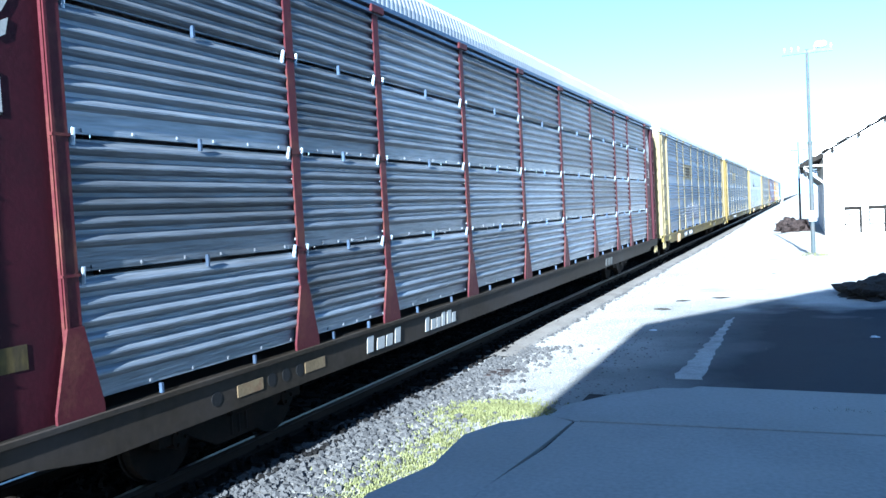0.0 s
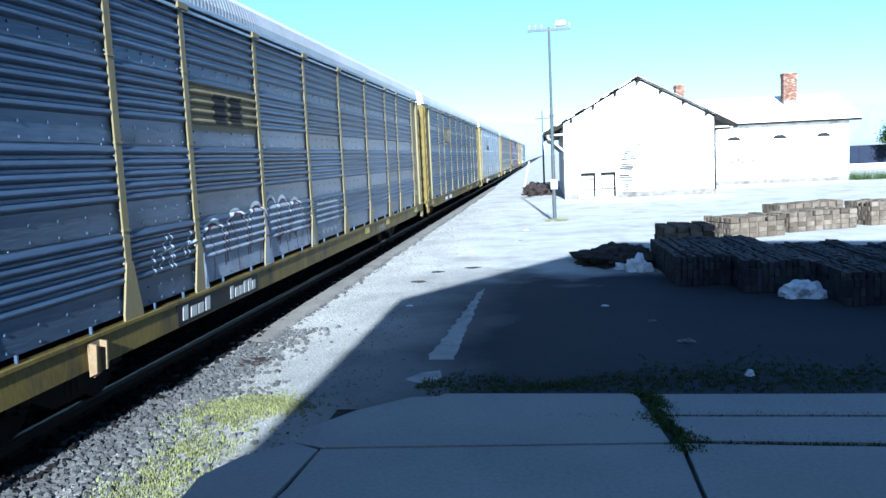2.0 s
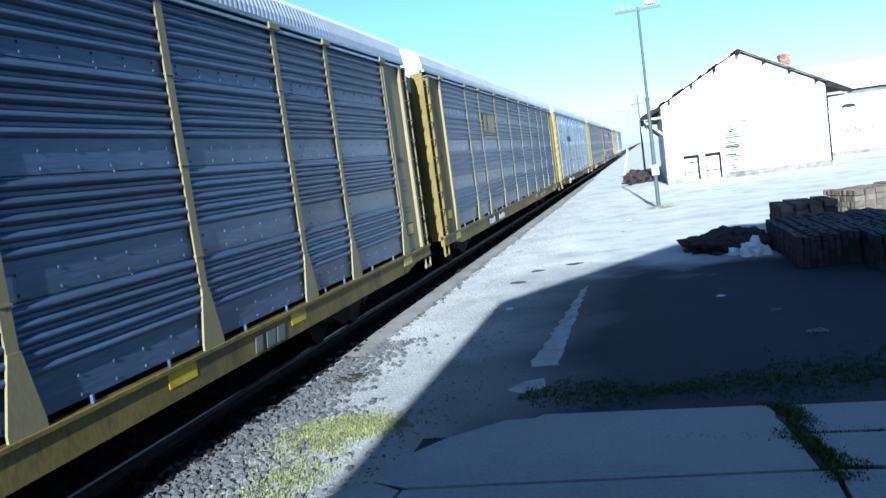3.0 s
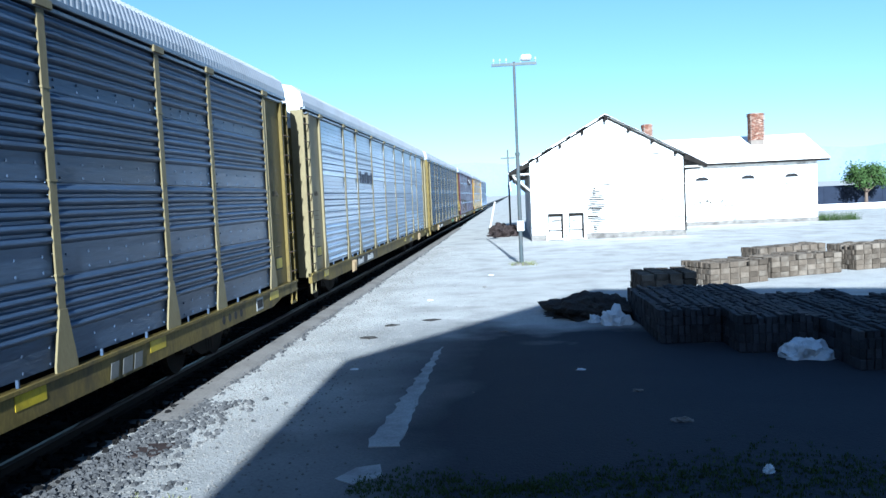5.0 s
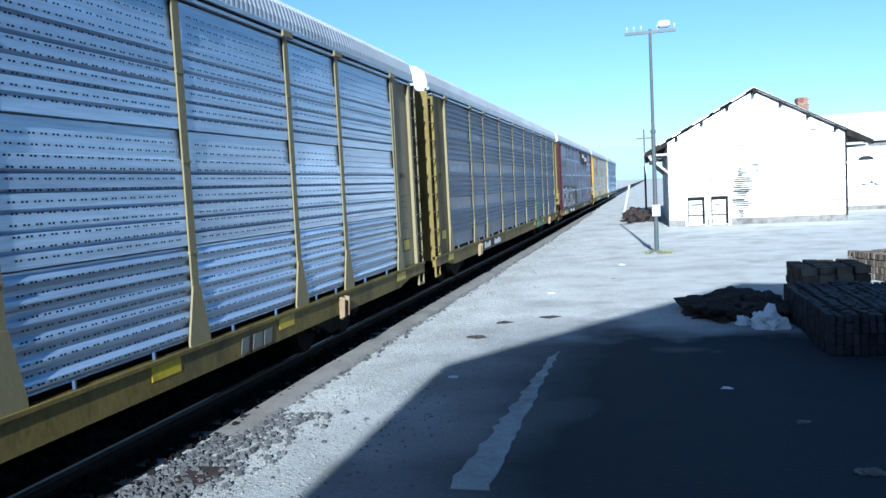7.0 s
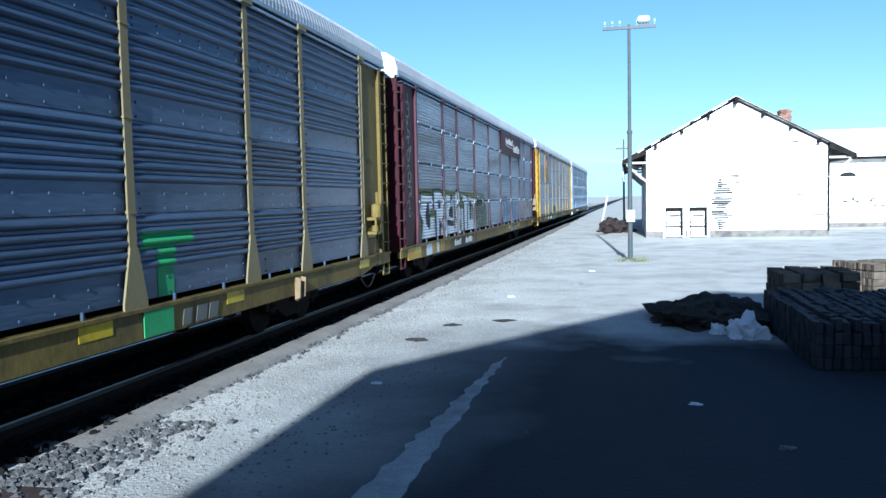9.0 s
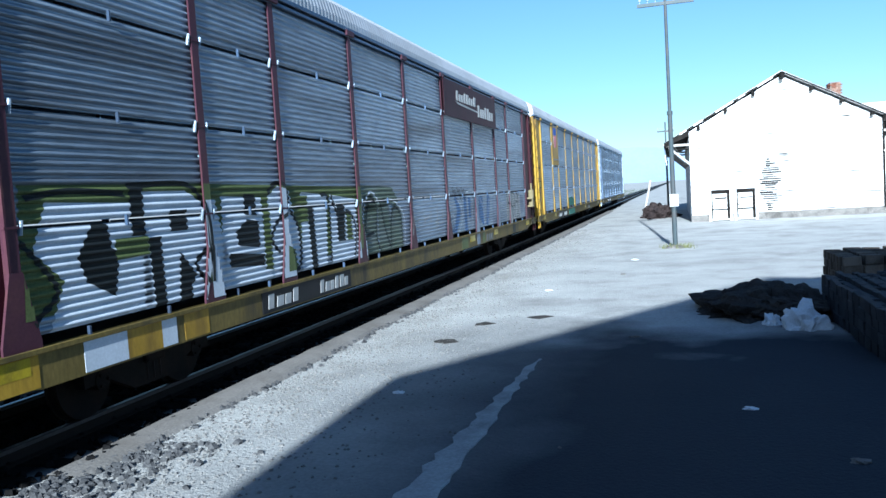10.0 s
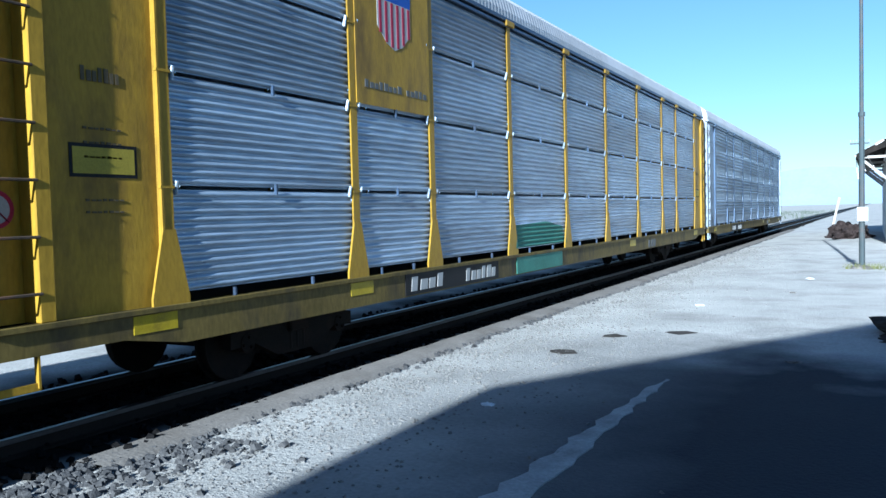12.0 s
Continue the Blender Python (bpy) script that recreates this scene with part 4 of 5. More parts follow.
def green_letter_car(car):
    end_marks(car)
    sill_marks(car)
    letters(car, "spray_piece", green_spray, green_spray, 4.6, 1.1, .80, [(0, 1.08, [[(0, .75), (1, .8), (1, 1), (0, 1)], [(.3, 0), (.6, 0), (.62, .78), (.28, .78)]])], "green sprayed letter shape", "riveted", 1.02)
    plate("spray_patch", car, green_spray, 4.5, 5.1, .70, 1.0, "green sprayed patch", SIDE_X + .05)
    brake_gear(car, 12.95, dull_yellow_paint)
    bm = bmesh.new()
    pts = [(SIDE_X + .02, 12.1 + .9 * k / 10, .62 - .22 * math.sin(k / 10 * 3.14)) for k in range(11)]
    for p, q in zip(pts, pts[1:]):
        rod(bm, p, q, .016, 7)
    part("air_hose", bm, black_iron, car, "hanging air hose below the sill")


def maroon_sign_car(car):
    sill_marks(car)
    x = SIDE_X + .08
    plate("sign_panel", car, maroon_paint, 1.4, 7.35, 4.15, 5.08, "maroon sign panel with white company name, as bars", x)
    bars("sign_mark", car, white_mark, x, 2.6, 4.75, 4.62, 4.88, 8, "white painted company name, as bars", .04)
    bars("sign_mark", car, white_mark, x, 4.95, 7.0, 4.36, 4.70, 7, "white painted company name, as bars", .04)
    bm = bmesh.new()
    prism(bm, [(2.5, 4.60), (2.75, 4.53), (4.9, 4.47), (4.9, 4.51), (2.8, 4.58)], "x", x, x + .006)
    part("sign_stripe", bm, white_mark, car)
    rnd = random.Random(9)
    white = "large white sprayed shape"
    sprayed_areas(car, "split", olive_spray, [[(-12.3, 1.3), (-4.4, 1.3), (-4.3, 2.42), (-9.4, 2.5), (-12.2, 2.5)]], "olive sprayed ground of the large shapes", .0015)
    sprayed_areas(car, "split", white_spray, [
        [(-12.0, 1.10), (-10.95, 1.10), (-10.45, 1.2), (-10.5, 2.3), (-11.9, 2.34), (-12.1, 1.9), (-11.75, 1.6)],
        [(-10.6, 1.10), (-9.5, 1.10), (-9.3, 1.6), (-9.35, 2.25), (-9.7, 2.42), (-10.5, 2.42)],
        [(-9.35, 1.10), (-9.05, 1.10), (-8.9, 1.6), (-9.1, 2.3), (-9.35, 2.3)],
        [(-9.0, 1.10), (-7.75, 1.10), (-7.8, 1.45), (-7.95, 2.3), (-8.95, 2.34)],
        [(-7.7, 1.12), (-6.95, 1.12), (-6.8, 1.6), (-7.1, 2.38), (-7.45, 2.46), (-7.75, 2.3)],
        [(-6.8, 1.14), (-5.9, 1.14), (-5.75, 2.3), (-6.7, 2.36)], [(-5.7, 1.14), (-4.5, 1.14), (-4.55, 2.2), (-5.65, 2.3)]], white)
    dark = "black sprayed counter between white shapes"
    sprayed_areas(car, "split", black_spray, [
        [(-11.05, 1.36), (-11.45, 1.55), (-11.55, 1.8), (-11.3, 2.14), (-11.1, 2.1), (-11.05, 1.85), (-10.95, 1.8)],
        [(-10.42, 1.14), (-10.22, 1.14), (-10.24, 1.92), (-10.46, 1.92)], [(-10.72, 1.95), (-10.5, 1.95), (-10.5, 2.46), (-10.72, 2.46)],
        [(-10.05, 1.96), (-9.72, 1.96), (-9.72, 2.2), (-10.05, 2.2)], [(-9.98, 1.08), (-9.72, 1.08), (-9.72, 1.3), (-9.6, 1.42), (-9.9, 1.72)],
        [(-8.85, 1.42), (-7.95, 1.36), (-7.95, 1.52), (-8.85, 1.6)], [(-8.6, 1.68), (-8.05, 1.62), (-8.05, 1.98), (-8.35, 2.02), (-8.65, 1.86)], [(-8.4, 2.08), (-8.1, 2.06), (-8.1, 2.34), (-8.4, 2.36)],
        [(-6.45, 1.14), (-6.25, 1.14), (-6.3, 2.12), (-6.5, 2.12)], [(-5.4, 1.5), (-5.1, 1.5), (-5.05, 2.1), (-5.4, 2.14)]], dark, .0065)
    sprayed_areas(car, "split", olive_spray, [[(-11.0, 1.72), (-10.46, 1.74), (-10.46, 1.94), (-11.0, 1.94)], [(-7.92, 1.3), (-7.72, 1.28), (-7.72, 2.1), (-7.92, 2.12)], [(-7.35, 1.2), (-6.95, 1.2), (-7.0, 1.5), (-7.3, 1.58)],
                  [(-6.75, 1.9), (-6.5, 1.9), (-6.5, 2.3), (-6.75, 2.3)], [(-5.0, 1.5), (-4.75, 1.5), (-4.8, 2.0), (-5.0, 2.0)]], "olive sprayed fleck", .007)
    sprayed_lines(car, "split", black_spray, [[(-10.75, 2.48), (-9.75, 2.5), (-9.4, 2.3), (-9.28, 1.9), (-9.32, 1.3)], [(-12.15, 2.38), (-11.6, 2.44), (-10.8, 2.4)], [(-7.75, 2.35), (-7.5, 2.5), (-7.2, 2.42), (-7.15, 2.1), (-7.5, 1.95), (-7.7, 1.7), (-7.5, 1.5)],
                  [(-7.1, 2.1), (-6.85, 1.8), (-6.85, 1.3), (-7.1, 1.14)], [(-6.0, 2.3), (-5.7, 2.2), (-5.72, 1.2)], [(-9.35, 1.7), (-9.6, 1.55), (-9.4, 1.3)], [(-12.2, 1.25), (-11.85, 1.5), (-12.05, 1.8), (-12.25, 2.0)],
                  [(-5.6, 2.3), (-5.3, 1.9), (-4.9, 2.0), (-4.6, 1.7), (-4.7, 1.2)]], .06, "black sprayed outline", .008)
    sprayed_areas(car, "split", faded_olive, [dome(-4.25, -3.5, 1.1, 2.3), dome(-3.45, -2.75, 1.1, 2.2), dome(-2.75, -2.05, 1.1, 2.1), [(-4.4, 1.9), (-2.2, 2.1), (-2.6, 2.4), (-4.3, 2.45)]], "thin olive sprayed shape", .003)
    sprayed_lines(car, "split", black_spray, [[(-4.15, 1.2), (-4.1, 1.8), (-3.8, 2.2), (-3.5, 2.0), (-3.6, 1.5), (-3.4, 1.15)], [(-3.3, 2.1), (-3.1, 1.6), (-2.85, 1.2)], [(-2.8, 1.2), (-2.75, 1.7), (-2.5, 2.0), (-2.15, 1.8), (-2.1, 1.2)], [(-4.1, 1.5), (-3.7, 1.55)]], .05, "black sprayed outline", .007)
    sprayed_lines(car, "split", white_spray, [[(-4.25, 1.15), (-4.22, 1.9), (-3.8, 2.32), (-3.35, 2.1)], [(-3.0, 2.15), (-2.5, 2.12), (-1.95, 1.8), (-1.95, 1.2)]], .04, "thin white sprayed outline", .008)
    streaks(car, "split", grey_mark, -1.6, 1.2, 1.3, 2.0, 8, "faded sprayed strokes", 7, .04)
    # the faded blue piece
    thin = "thin blue sprayed shape"
    sprayed_areas(car, "split", blue_spray, [
        [(1.8, 1.2), (2.2, 1.15), (2.6, 1.5), (2.7, 1.75), (2.45, 2.08), (2.1, 2.1), (2.35, 1.75), (2.15, 1.45)], [(3.05, 1.12), (3.4, 1.12), (3.35, 2.08), (3.0, 2.08)],
        [(3.55, 1.5), (3.8, 1.5), (3.82, 2.06), (3.55, 2.06)], [(4.75, 1.5), (5.2, 1.2), (5.4, 1.2), (5.3, 2.05), (4.8, 2.08)], [(5.6, 1.2), (5.95, 1.15), (6.1, 1.6), (6.3, 2.06), (5.9, 2.1)]], thin)
    sprayed_areas(car, "split", faded_spray, [[(4.2, 1.03), (4.62, 1.03), (4.6, 1.7), (4.48, 2.15), (4.32, 2.15), (4.2, 1.6)], [(6.5, 1.1), (7.2, 1.1), (7.2, 1.9), (6.6, 2.0)], [(7.15, 1.03), (7.45, 1.03), (7.4, 2.1), (7.2, 2.1)]], "pale sprayed patch", .003)
    sprayed_lines(car, "split", white_spray, [[(2.3, 2.05), (2.75, 1.85), (2.85, 1.55), (2.5, 1.2), (2.2, 1.05)], [(1.7, 1.6), (2.0, 1.62), (2.05, 1.2)], [(3.02, 2.1), (3.06, 1.14)], [(3.5, 2.05), (3.55, 1.3)], [(4.0, 2.06), (3.95, 1.2)],
                  [(3.4, 2.2), (3.9, 2.26), (4.4, 2.2)], [(4.8, 2.1), (5.3, 1.7), (5.35, 1.2)], [(6.3, 2.15), (5.9, 1.6), (5.9, 1.15)]], .03, "thin white sprayed outline", .007)
    sprayed_lines(car, "split", black_spray, [[(2.0 + k * .45, 2.36), (2.1 + k * .45, 2.2), (2.22 + k * .45, 2.3), (2.35 + k * .45, 1.98)] for k in range(3)], .045, "black sprayed jagged mark", .008, False)
    # grey bubbles at the wagon's end
    sprayed_areas(car, "split", grey_mark, [dome(8.75, 9.5, 1.06, 2.2), dome(9.55, 10.2, 1.1, 2.12), dome(10.2, 10.75, 1.1, 2.1), dome(10.75, 11.2, 1.1, 2.05)], "pale sprayed bubble shape", .003)
    sprayed_areas(car, "split", faded_spray, [[(11.2, 1.3), (12.0, 1.35), (11.9, 1.95), (11.2, 2.0)]], "faded blue-grey sprayed patch", .0025)
    sprayed_lines(car, "split", black_spray, [[(9.1, 1.08), (9.35, 1.3), (9.3, 1.7), (9.0, 1.75)], [(8.8, 2.15), (8.95, 1.8), (8.9, 1.2)], [(9.62, 2.1), (9.75, 1.9), (9.65, 1.65), (9.85, 1.6), (9.95, 1.35), (9.75, 1.14), (9.55, 1.3)], [(9.7, 2.1), (10.1, 2.05), (10.25, 1.8), (10.1, 1.6), (9.9, 1.75)],
                  [(10.25, 1.75), (10.2, 1.3), (10.4, 1.14), (10.65, 1.3), (10.7, 2.0)], [(10.45, 2.1), (10.75, 1.98), (10.6, 1.75), (10.4, 1.8)], [(10.85, 2.1), (10.95, 1.9), (10.9, 1.2), (11.2, 1.14)], [(9.4, 1.1), (9.9, 1.08), (10.5, 1.08), (11.1, 1.1)]], .05, "black sprayed outline", .007)
    for y0, y1, m, note in ((-13.5, -12.2, bright_yellow_paint, "yellow"), (-11.63, -11.0, white_spray, "white"), (-11.0, -10.42, bright_yellow_paint, "yellow"), (-10.42, -10.15, white_spray, "white"), (-10.0, -9.5, bright_yellow_paint, "yellow"),
                            (2.5, 3.15, olive_spray, "olive"), (4.2, 4.55, faded_spray, "pale"), (4.9, 5.2, olive_spray, "olive"), (9.4, 9.9, black_spray, "black")):
        plate("spray_patch", car, m, y0, y1, .70, 1.0, note + " sprayed paint on the sill", SIDE_X + .034)
    bm = bmesh.new()
    for k in range(17):
        y, z, r = -13.0 + rnd.uniform(-.12, .12), 1.9 + k * .18, rnd.uniform(.06, .13)
        start, turn = rnd.uniform(0, 6.28), rnd.uniform(3.2, 6.0)
        for i in range(10):
            a, b = start + turn * i / 10, start + turn * (i + 1) / 10
            prism(bm, [(y + q * math.cos(c), z + q * 1.15 * math.sin(c)) for q, c in ((r, a), (r + .022, a), (r + .022, b), (r, b))], "x", SIDE_X - .03, SIDE_X - .026)
    tagged(part("scrawl", bm, white_mark, car, "white sprayed scrawl on the end bay"), kind="stuff")
    brake_gear(car, 12.95, yellow_paint)


def shield_car(car):
    sill_marks(car, True, ((-12.8, -12.3), (-9.5, -9.0), (3.4, 3.95), (12.0, 12.6)))
    end_marks(car)
    x = SIDE_X + .03
    plate("sign_panel", car, bright_yellow_paint, -9.24, -7.36, 3.24, 5.08, "yellow sign panel", x)
    bm = bmesh.new()
    prism(bm, [(-8.72, 4.66), (-7.88, 4.66), (-7.84, 5.02), (-8.02, 4.98), (-8.3, 5.06), (-8.58, 4.98), (-8.76, 5.02)], "x", x, x + .005)
    part("emblem", bm, blue_mark, car, "blue upper field of a shield emblem")
    bm, st = bmesh.new(), bmesh.new()
    prism(bm, [(-8.72, 4.66), (-7.88, 4.66), (-7.88, 4.3), (-8.1, 4.1), (-8.3, 4.03), (-8.5, 4.1), (-8.72, 4.3)], "x", x, x + .005)
    for k in range(6):
        y = -8.68 + k * .145
        low = 4.06 + abs(y + .03 + 8.3) ** 2 * 1.3
        prism(st, [(y, low), (y + .06, low), (y + .06, 4.65), (y, 4.65)], "x", x + .005, x + .008)
    shield = part("emblem", bm, white_mark, car, "white and red striped shield emblem")
    part("emblem_stripe", st, red_mark, shield)
    sign = plate("prohibition_sign", car, white_mark, -13.90, -13.86, 1.8, 2.08, "white round sign with a red slashed ring", SIDE_X - .155)
    for r0, r1, m, lift, word in ((0, .15, white_mark, 0, "sign_face"), (.115, .15, red_mark, .003, "sign_ring")):
        bm = bmesh.new()
        for k in range(20):
            a, b = k * math.tau / 20, (k + 1) * math.tau / 20
            prism(bm, [(-13.88 + q * math.cos(c), 1.94 + q * math.sin(c)) for q, c in ((r0 + .001, a), (r1, a), (r1, b), (r0 + .001, b))], "x", SIDE_X - .153 + lift, SIDE_X - .15 + lift)
        if lift:
            beam(bm, (SIDE_X - .148, -13.98, 2.04), (SIDE_X - .148, -13.78, 1.84), .03, .004)
        part(word, bm, m, sign)
    bars("sign_mark", car, dim_slogan, x, -9.05, -7.45, 3.46, 3.56, 14, "small grey slogan, as bars", 0, words=(8,))
    bm = bmesh.new()
    paint_film(bm, "split", [(-4.3, 1.16), (-1.6, 1.16), (-1.7, 1.5), (-2.6, 1.62), (-4.2, 1.58)], .003)
    part("spray_patch", bm, teal_spray, car, "faded green sprayed patch")
    plate("spray_patch", car, teal_spray, -4.3, -1.9, .7, 1.0, "faded green sprayed patch", SIDE_X + .046)


SPECS = [
    dict(label="auto-carrier wagon with oxide red posts and grey corrugated side panels", style="split_coarse", sheet=galvanised_grey, post=red_paint, end=maroon_paint, door=maroon_paint, sill=sill_paint, step=yellow_paint, make_extras=ring_logo),
    dict(label="auto-carrier wagon with pale yellow posts and white sprayed shapes", style="riveted", sheet=galvanised_dark, post=yellow_paint, end=yellow_paint, door=dull_yellow_paint, sill=dull_yellow_paint, brackets=(-10.25,), make_extras=yellow_plate_car),
    dict(label="auto-carrier wagon with dull yellow posts and dark riveted panels", style="riveted", sheet=galvanised_dark, post=yellow_paint, end=dull_yellow_paint, door=dull_yellow_paint, sill=dull_yellow_paint, make_extras=yellow_mark_car),
    dict(label="auto-carrier wagon with bright pierced side panels and yellow posts", style="perforated", sheet=galvanised_bright, post=yellow_paint, end=yellow_paint, door=dull_yellow_paint, sill=dull_yellow_paint, brackets=(-8.95, 8.85), make_extras=dark_mark_car),
    dict(label="auto-carrier wagon with dark riveted panels and a green sprayed shape", style="riveted", sheet=galvanised_dark, post=yellow_paint, end=dull_yellow_paint, door=dull_yellow_paint, sill=dull_yellow_paint, brackets=(-8.95, 8.85), make_extras=green_letter_car),
    dict(label="auto-carrier wagon with maroon posts, maroon sign and large sprayed shapes", style="split", sheet=galvanised, post=plum_paint, end=maroon_paint, door=plum_paint, sill=dull_yellow_paint, make_extras=maroon_sign_car),
    dict(label="auto-carrier wagon with bright yellow posts and a striped shield sign", style="split", sheet=galvanised_pale, post=bright_yellow_paint, end=bright_yellow_paint, door=bright_yellow_paint, sill=dull_yellow_paint, make_extras=shield_car),
    dict(label="last auto-carrier wagon with bright grey panels, posts and end bays", style="riveted", sheet=galvanised, post=galvanised_dark, end=galvanised, door=yellow_paint, sill=dull_yellow_paint, make_extras=sill_marks),
]
CARS = [make_car(spec) for spec in SPECS]


def car_y(n, t):
    return CAR_START[n] - SPEED * t


# ---------------------------------------------------------------- the loading dock
def make_dock():
    """The raised concrete dock: slabs with open joints, a broken left edge."""
    top = 1.2
    rnd = random.Random(2)
    dock = thing("loading_dock", "raised concrete loading dock, cracked, with weeds in its joints", "loading dock", kind="structure")
    def slab(outline, name="slab"):
        bm = bmesh.new()
        prism(bm, outline, "z", 0.02, top)
        return part(name, bm, concrete, dock)
    def ragged(a, b, n, amp):
        return [(a[0] + (b[0] - a[0]) * k / n + rnd.uniform(-amp, amp), a[1] + (b[1] - a[1]) * k / n + rnd.uniform(-amp, amp)) for k in range(1, n)]
    slab([(0.13, 6.0), (2.55, 6.0), (2.60, 9.83), (0.42, 9.74), *ragged((.42, 9.74), (.13, 6.0), 6, .03)])
    slab([(2.57, 6.0), (7.5, 6.0), (7.5, 9.65), (3.4, 9.80), (2.63, 9.84), *ragged((2.63, 9.84), (2.57, 6.0), 12, .008)])
    slab([(0.44, 9.78), (2.55, 9.86), *ragged((2.55, 9.86), (2.44, 10.86), 8, .02), (2.44, 10.86), (1.06, 10.9), (.75, 10.5), (.52, 10.05)])
    slab([(2.68, 9.89), (7.5, 9.71), (7.5, 10.25), (2.60, 10.34), *ragged((2.60, 10.34), (2.68, 9.89), 6, .03)])
    slab([(2.60, 10.38), (7.5, 10.28), (7.5, 10.75), (2.58, 10.84), *ragged((2.58, 10.84), (2.60, 10.38), 6, .03)])
    slab([(-.22, 6.0), (0.10, 6.0), *ragged((.10, 6.0), (.40, 9.74), 6, .03), (.40, 9.74), (.2, 9.86), (-.05, 9.62), (-.18, 9.3), (-.12, 8.7), (-.25, 8.2), (-.16, 7.5)])
    low = bmesh.new()
    prism(low, [(.2, 9.9), (.43, 9.8), (.5, 10.06), (.73, 10.52), (1.03, 10.88), (.8, 10.86), (.45, 10.55), (.22, 10.2)], "z", .02, top - .014)
    part("slab", low, concrete, dock, "sunken broken corner slab")
    slab([(0.13, -2.0), (7.5, -2.0), (7.5, 5.98), (0.13, 5.98)])
    core = bmesh.new()
    box(core, .3, 7.4, -1.9, 10.6, 0.01, 1.178)
    part("fill", core, earth, dock)
    return top


DOCK_TOP = make_dock()


def tufts(name, mat, count, where, height, label, seed):
    rnd = random.Random(seed)
    verts, faces = [], []
    for _ in range(count):
        x, y, z = where(rnd)
        for _ in range(5):
            a, h, w = rnd.uniform(0, 6.283), rnd.uniform(*height), rnd.uniform(.004, .009)
            lean = rnd.uniform(.1, .8) * h
            dx, dy = math.cos(a), math.sin(a)
            ox, oy = x + rnd.uniform(-.03, .03), y + rnd.uniform(-.03, .03)
            b = len(verts)
            verts += [(ox - dy * w, oy + dx * w, z - .01), (ox + dy * w, oy - dx * w, z - .01),
                      (ox + dx * lean * .4 + dy * w * .7, oy + dy * lean * .4 - dx * w * .7, z + h * .6), (ox + dx * lean * .4 - dy * w * .7, oy + dy * lean * .4 + dx * w * .7, z + h * .6),
                      (ox + dx * lean, oy + dy * lean, z + h)]
            faces += [(b, b + 1, b + 2, b + 3), (b + 3, b + 2, b + 4)]
    data = bpy.data.meshes.new(name)
    data.from_pydata(verts, [], faces)
    data.materials.append(mat)
    return tagged(new(name, data), label, "grass", "", "stuff")


def dry_patch(rnd):
    cx, cy, sx, sy = rnd.choice(((-2.0, 12.6, .26, .9), (-1.9, 11.2, .28, .7), (-2.15, 14.2, .3, .25), (-1.75, 14.4, .3, .2)))
    x, y = rnd.gauss(cx, sx), rnd.gauss(cy, sy)
    return x, y, rise(x, y)


def dock_foot(rnd):
    x = rnd.uniform(.1, 9)
    y = 15.25 + .08 * math.sin(x * 3) + rnd.gauss(0, .1 + .2 * abs(math.sin(x * 1.7)) + (.2 if x > 3 else 0)) + (.15 if x > 3 else 0)
    return x, y, rise(x, y)


def joint_weeds(rnd):
    k = rnd.random()
    if k < .5:
        y = rnd.uniform(9.7, 10.9)
        spread = .015 + .045 * abs(math.sin(y * 5.3))
        return 2.62 + .05 * math.sin(y * 9) + rnd.gauss(0, spread) - (y - 10) * .1, y, DOCK_TOP - .02
    if k < .75:
        return rnd.uniform(2.5, 4.8), 9.85 + rnd.gauss(0, .03), DOCK_TOP - .03
    return rnd.uniform(1.8, 4.8), 10.37 + rnd.gauss(0, .025), DOCK_TOP - .03


tufts("dry_grass", grass_blade, 3400, dry_patch, (.012, .05), "dry yellow-green grass at the gravel's edge", 11)
tufts("weeds", weed_leaf, 3000, dock_foot, (.012, .04), "low dark green weeds on the dirt", 12)
tufts("joint_weeds", weed_leaf, 1700, joint_weeds, (.01, .04), "small green weeds in the dock's joints", 13)


def flat_patch(name, outline, mat, label, category, lift=.012):
    """A thin worn patch that follows the ground."""
    bm = bmesh.new()
    low = [bm.verts.new((x, y, rise(x, y) + lift)) for x, y in outline]
    bm.faces.new(low)
    made = bmesh.ops.extrude_face_region(bm, geom=bm.faces[:])
    bmesh.ops.translate(bm, verts=[v for v in made["geom"] if isinstance(v, bmesh.types.BMVert)], vec=(0, 0, -.05))
    bmesh.ops.recalc_face_normals(bm, faces=bm.faces[:])
    return solid(name, bm, mat, label, category)


def make_strip():
    rnd = random.Random(6)
    left, right = [], []
    for k in range(40):
        y = 16.6 + k * .162
        c = .04 + (y - 16.6) * .05
        left.append((c - .02 + rnd.uniform(-.045, .045), y))
        right.append((c + max(.04, .37 - (y - 16.6) * .052) + rnd.uniform(-.03, .03), y))
    flat_patch("concrete_strip", left + right[::-1], patch_concrete, "narrow worn strip of pale concrete in the dirt", "concrete strip")
    flat_patch("concrete_patch", [(-.12, 15.5), (.1, 15.35), (.38, 15.6), (.3, 15.95), (.05, 15.85)], patch_concrete, "small pale concrete remnant in the dirt", "concrete patch")
    flat_patch("iron_cover", [(-3.02, 16.5), (-2.55, 16.45), (-2.45, 16.95), (-2.95, 17.0)], burnt, "dark iron scrap plate lying on the gravel", "scrap metal", .02)
    for k, (x, y) in enumerate(((-1.32, 24.1), (-1.03, 25.7), (-.2, 26.4))):
        flat_patch("dirt_stain", [(x + .22 * c * rnd.uniform(.4, 1.4), y + .2 * d * rnd.uniform(.4, 1.4)) for c, d in ((1, 0), (.6, .8), (-.3, 1), (-1, .3), (-.8, -.6), (.2, -1))], earth, "dark oily patch on the dirt", "stain", .008)


make_strip()


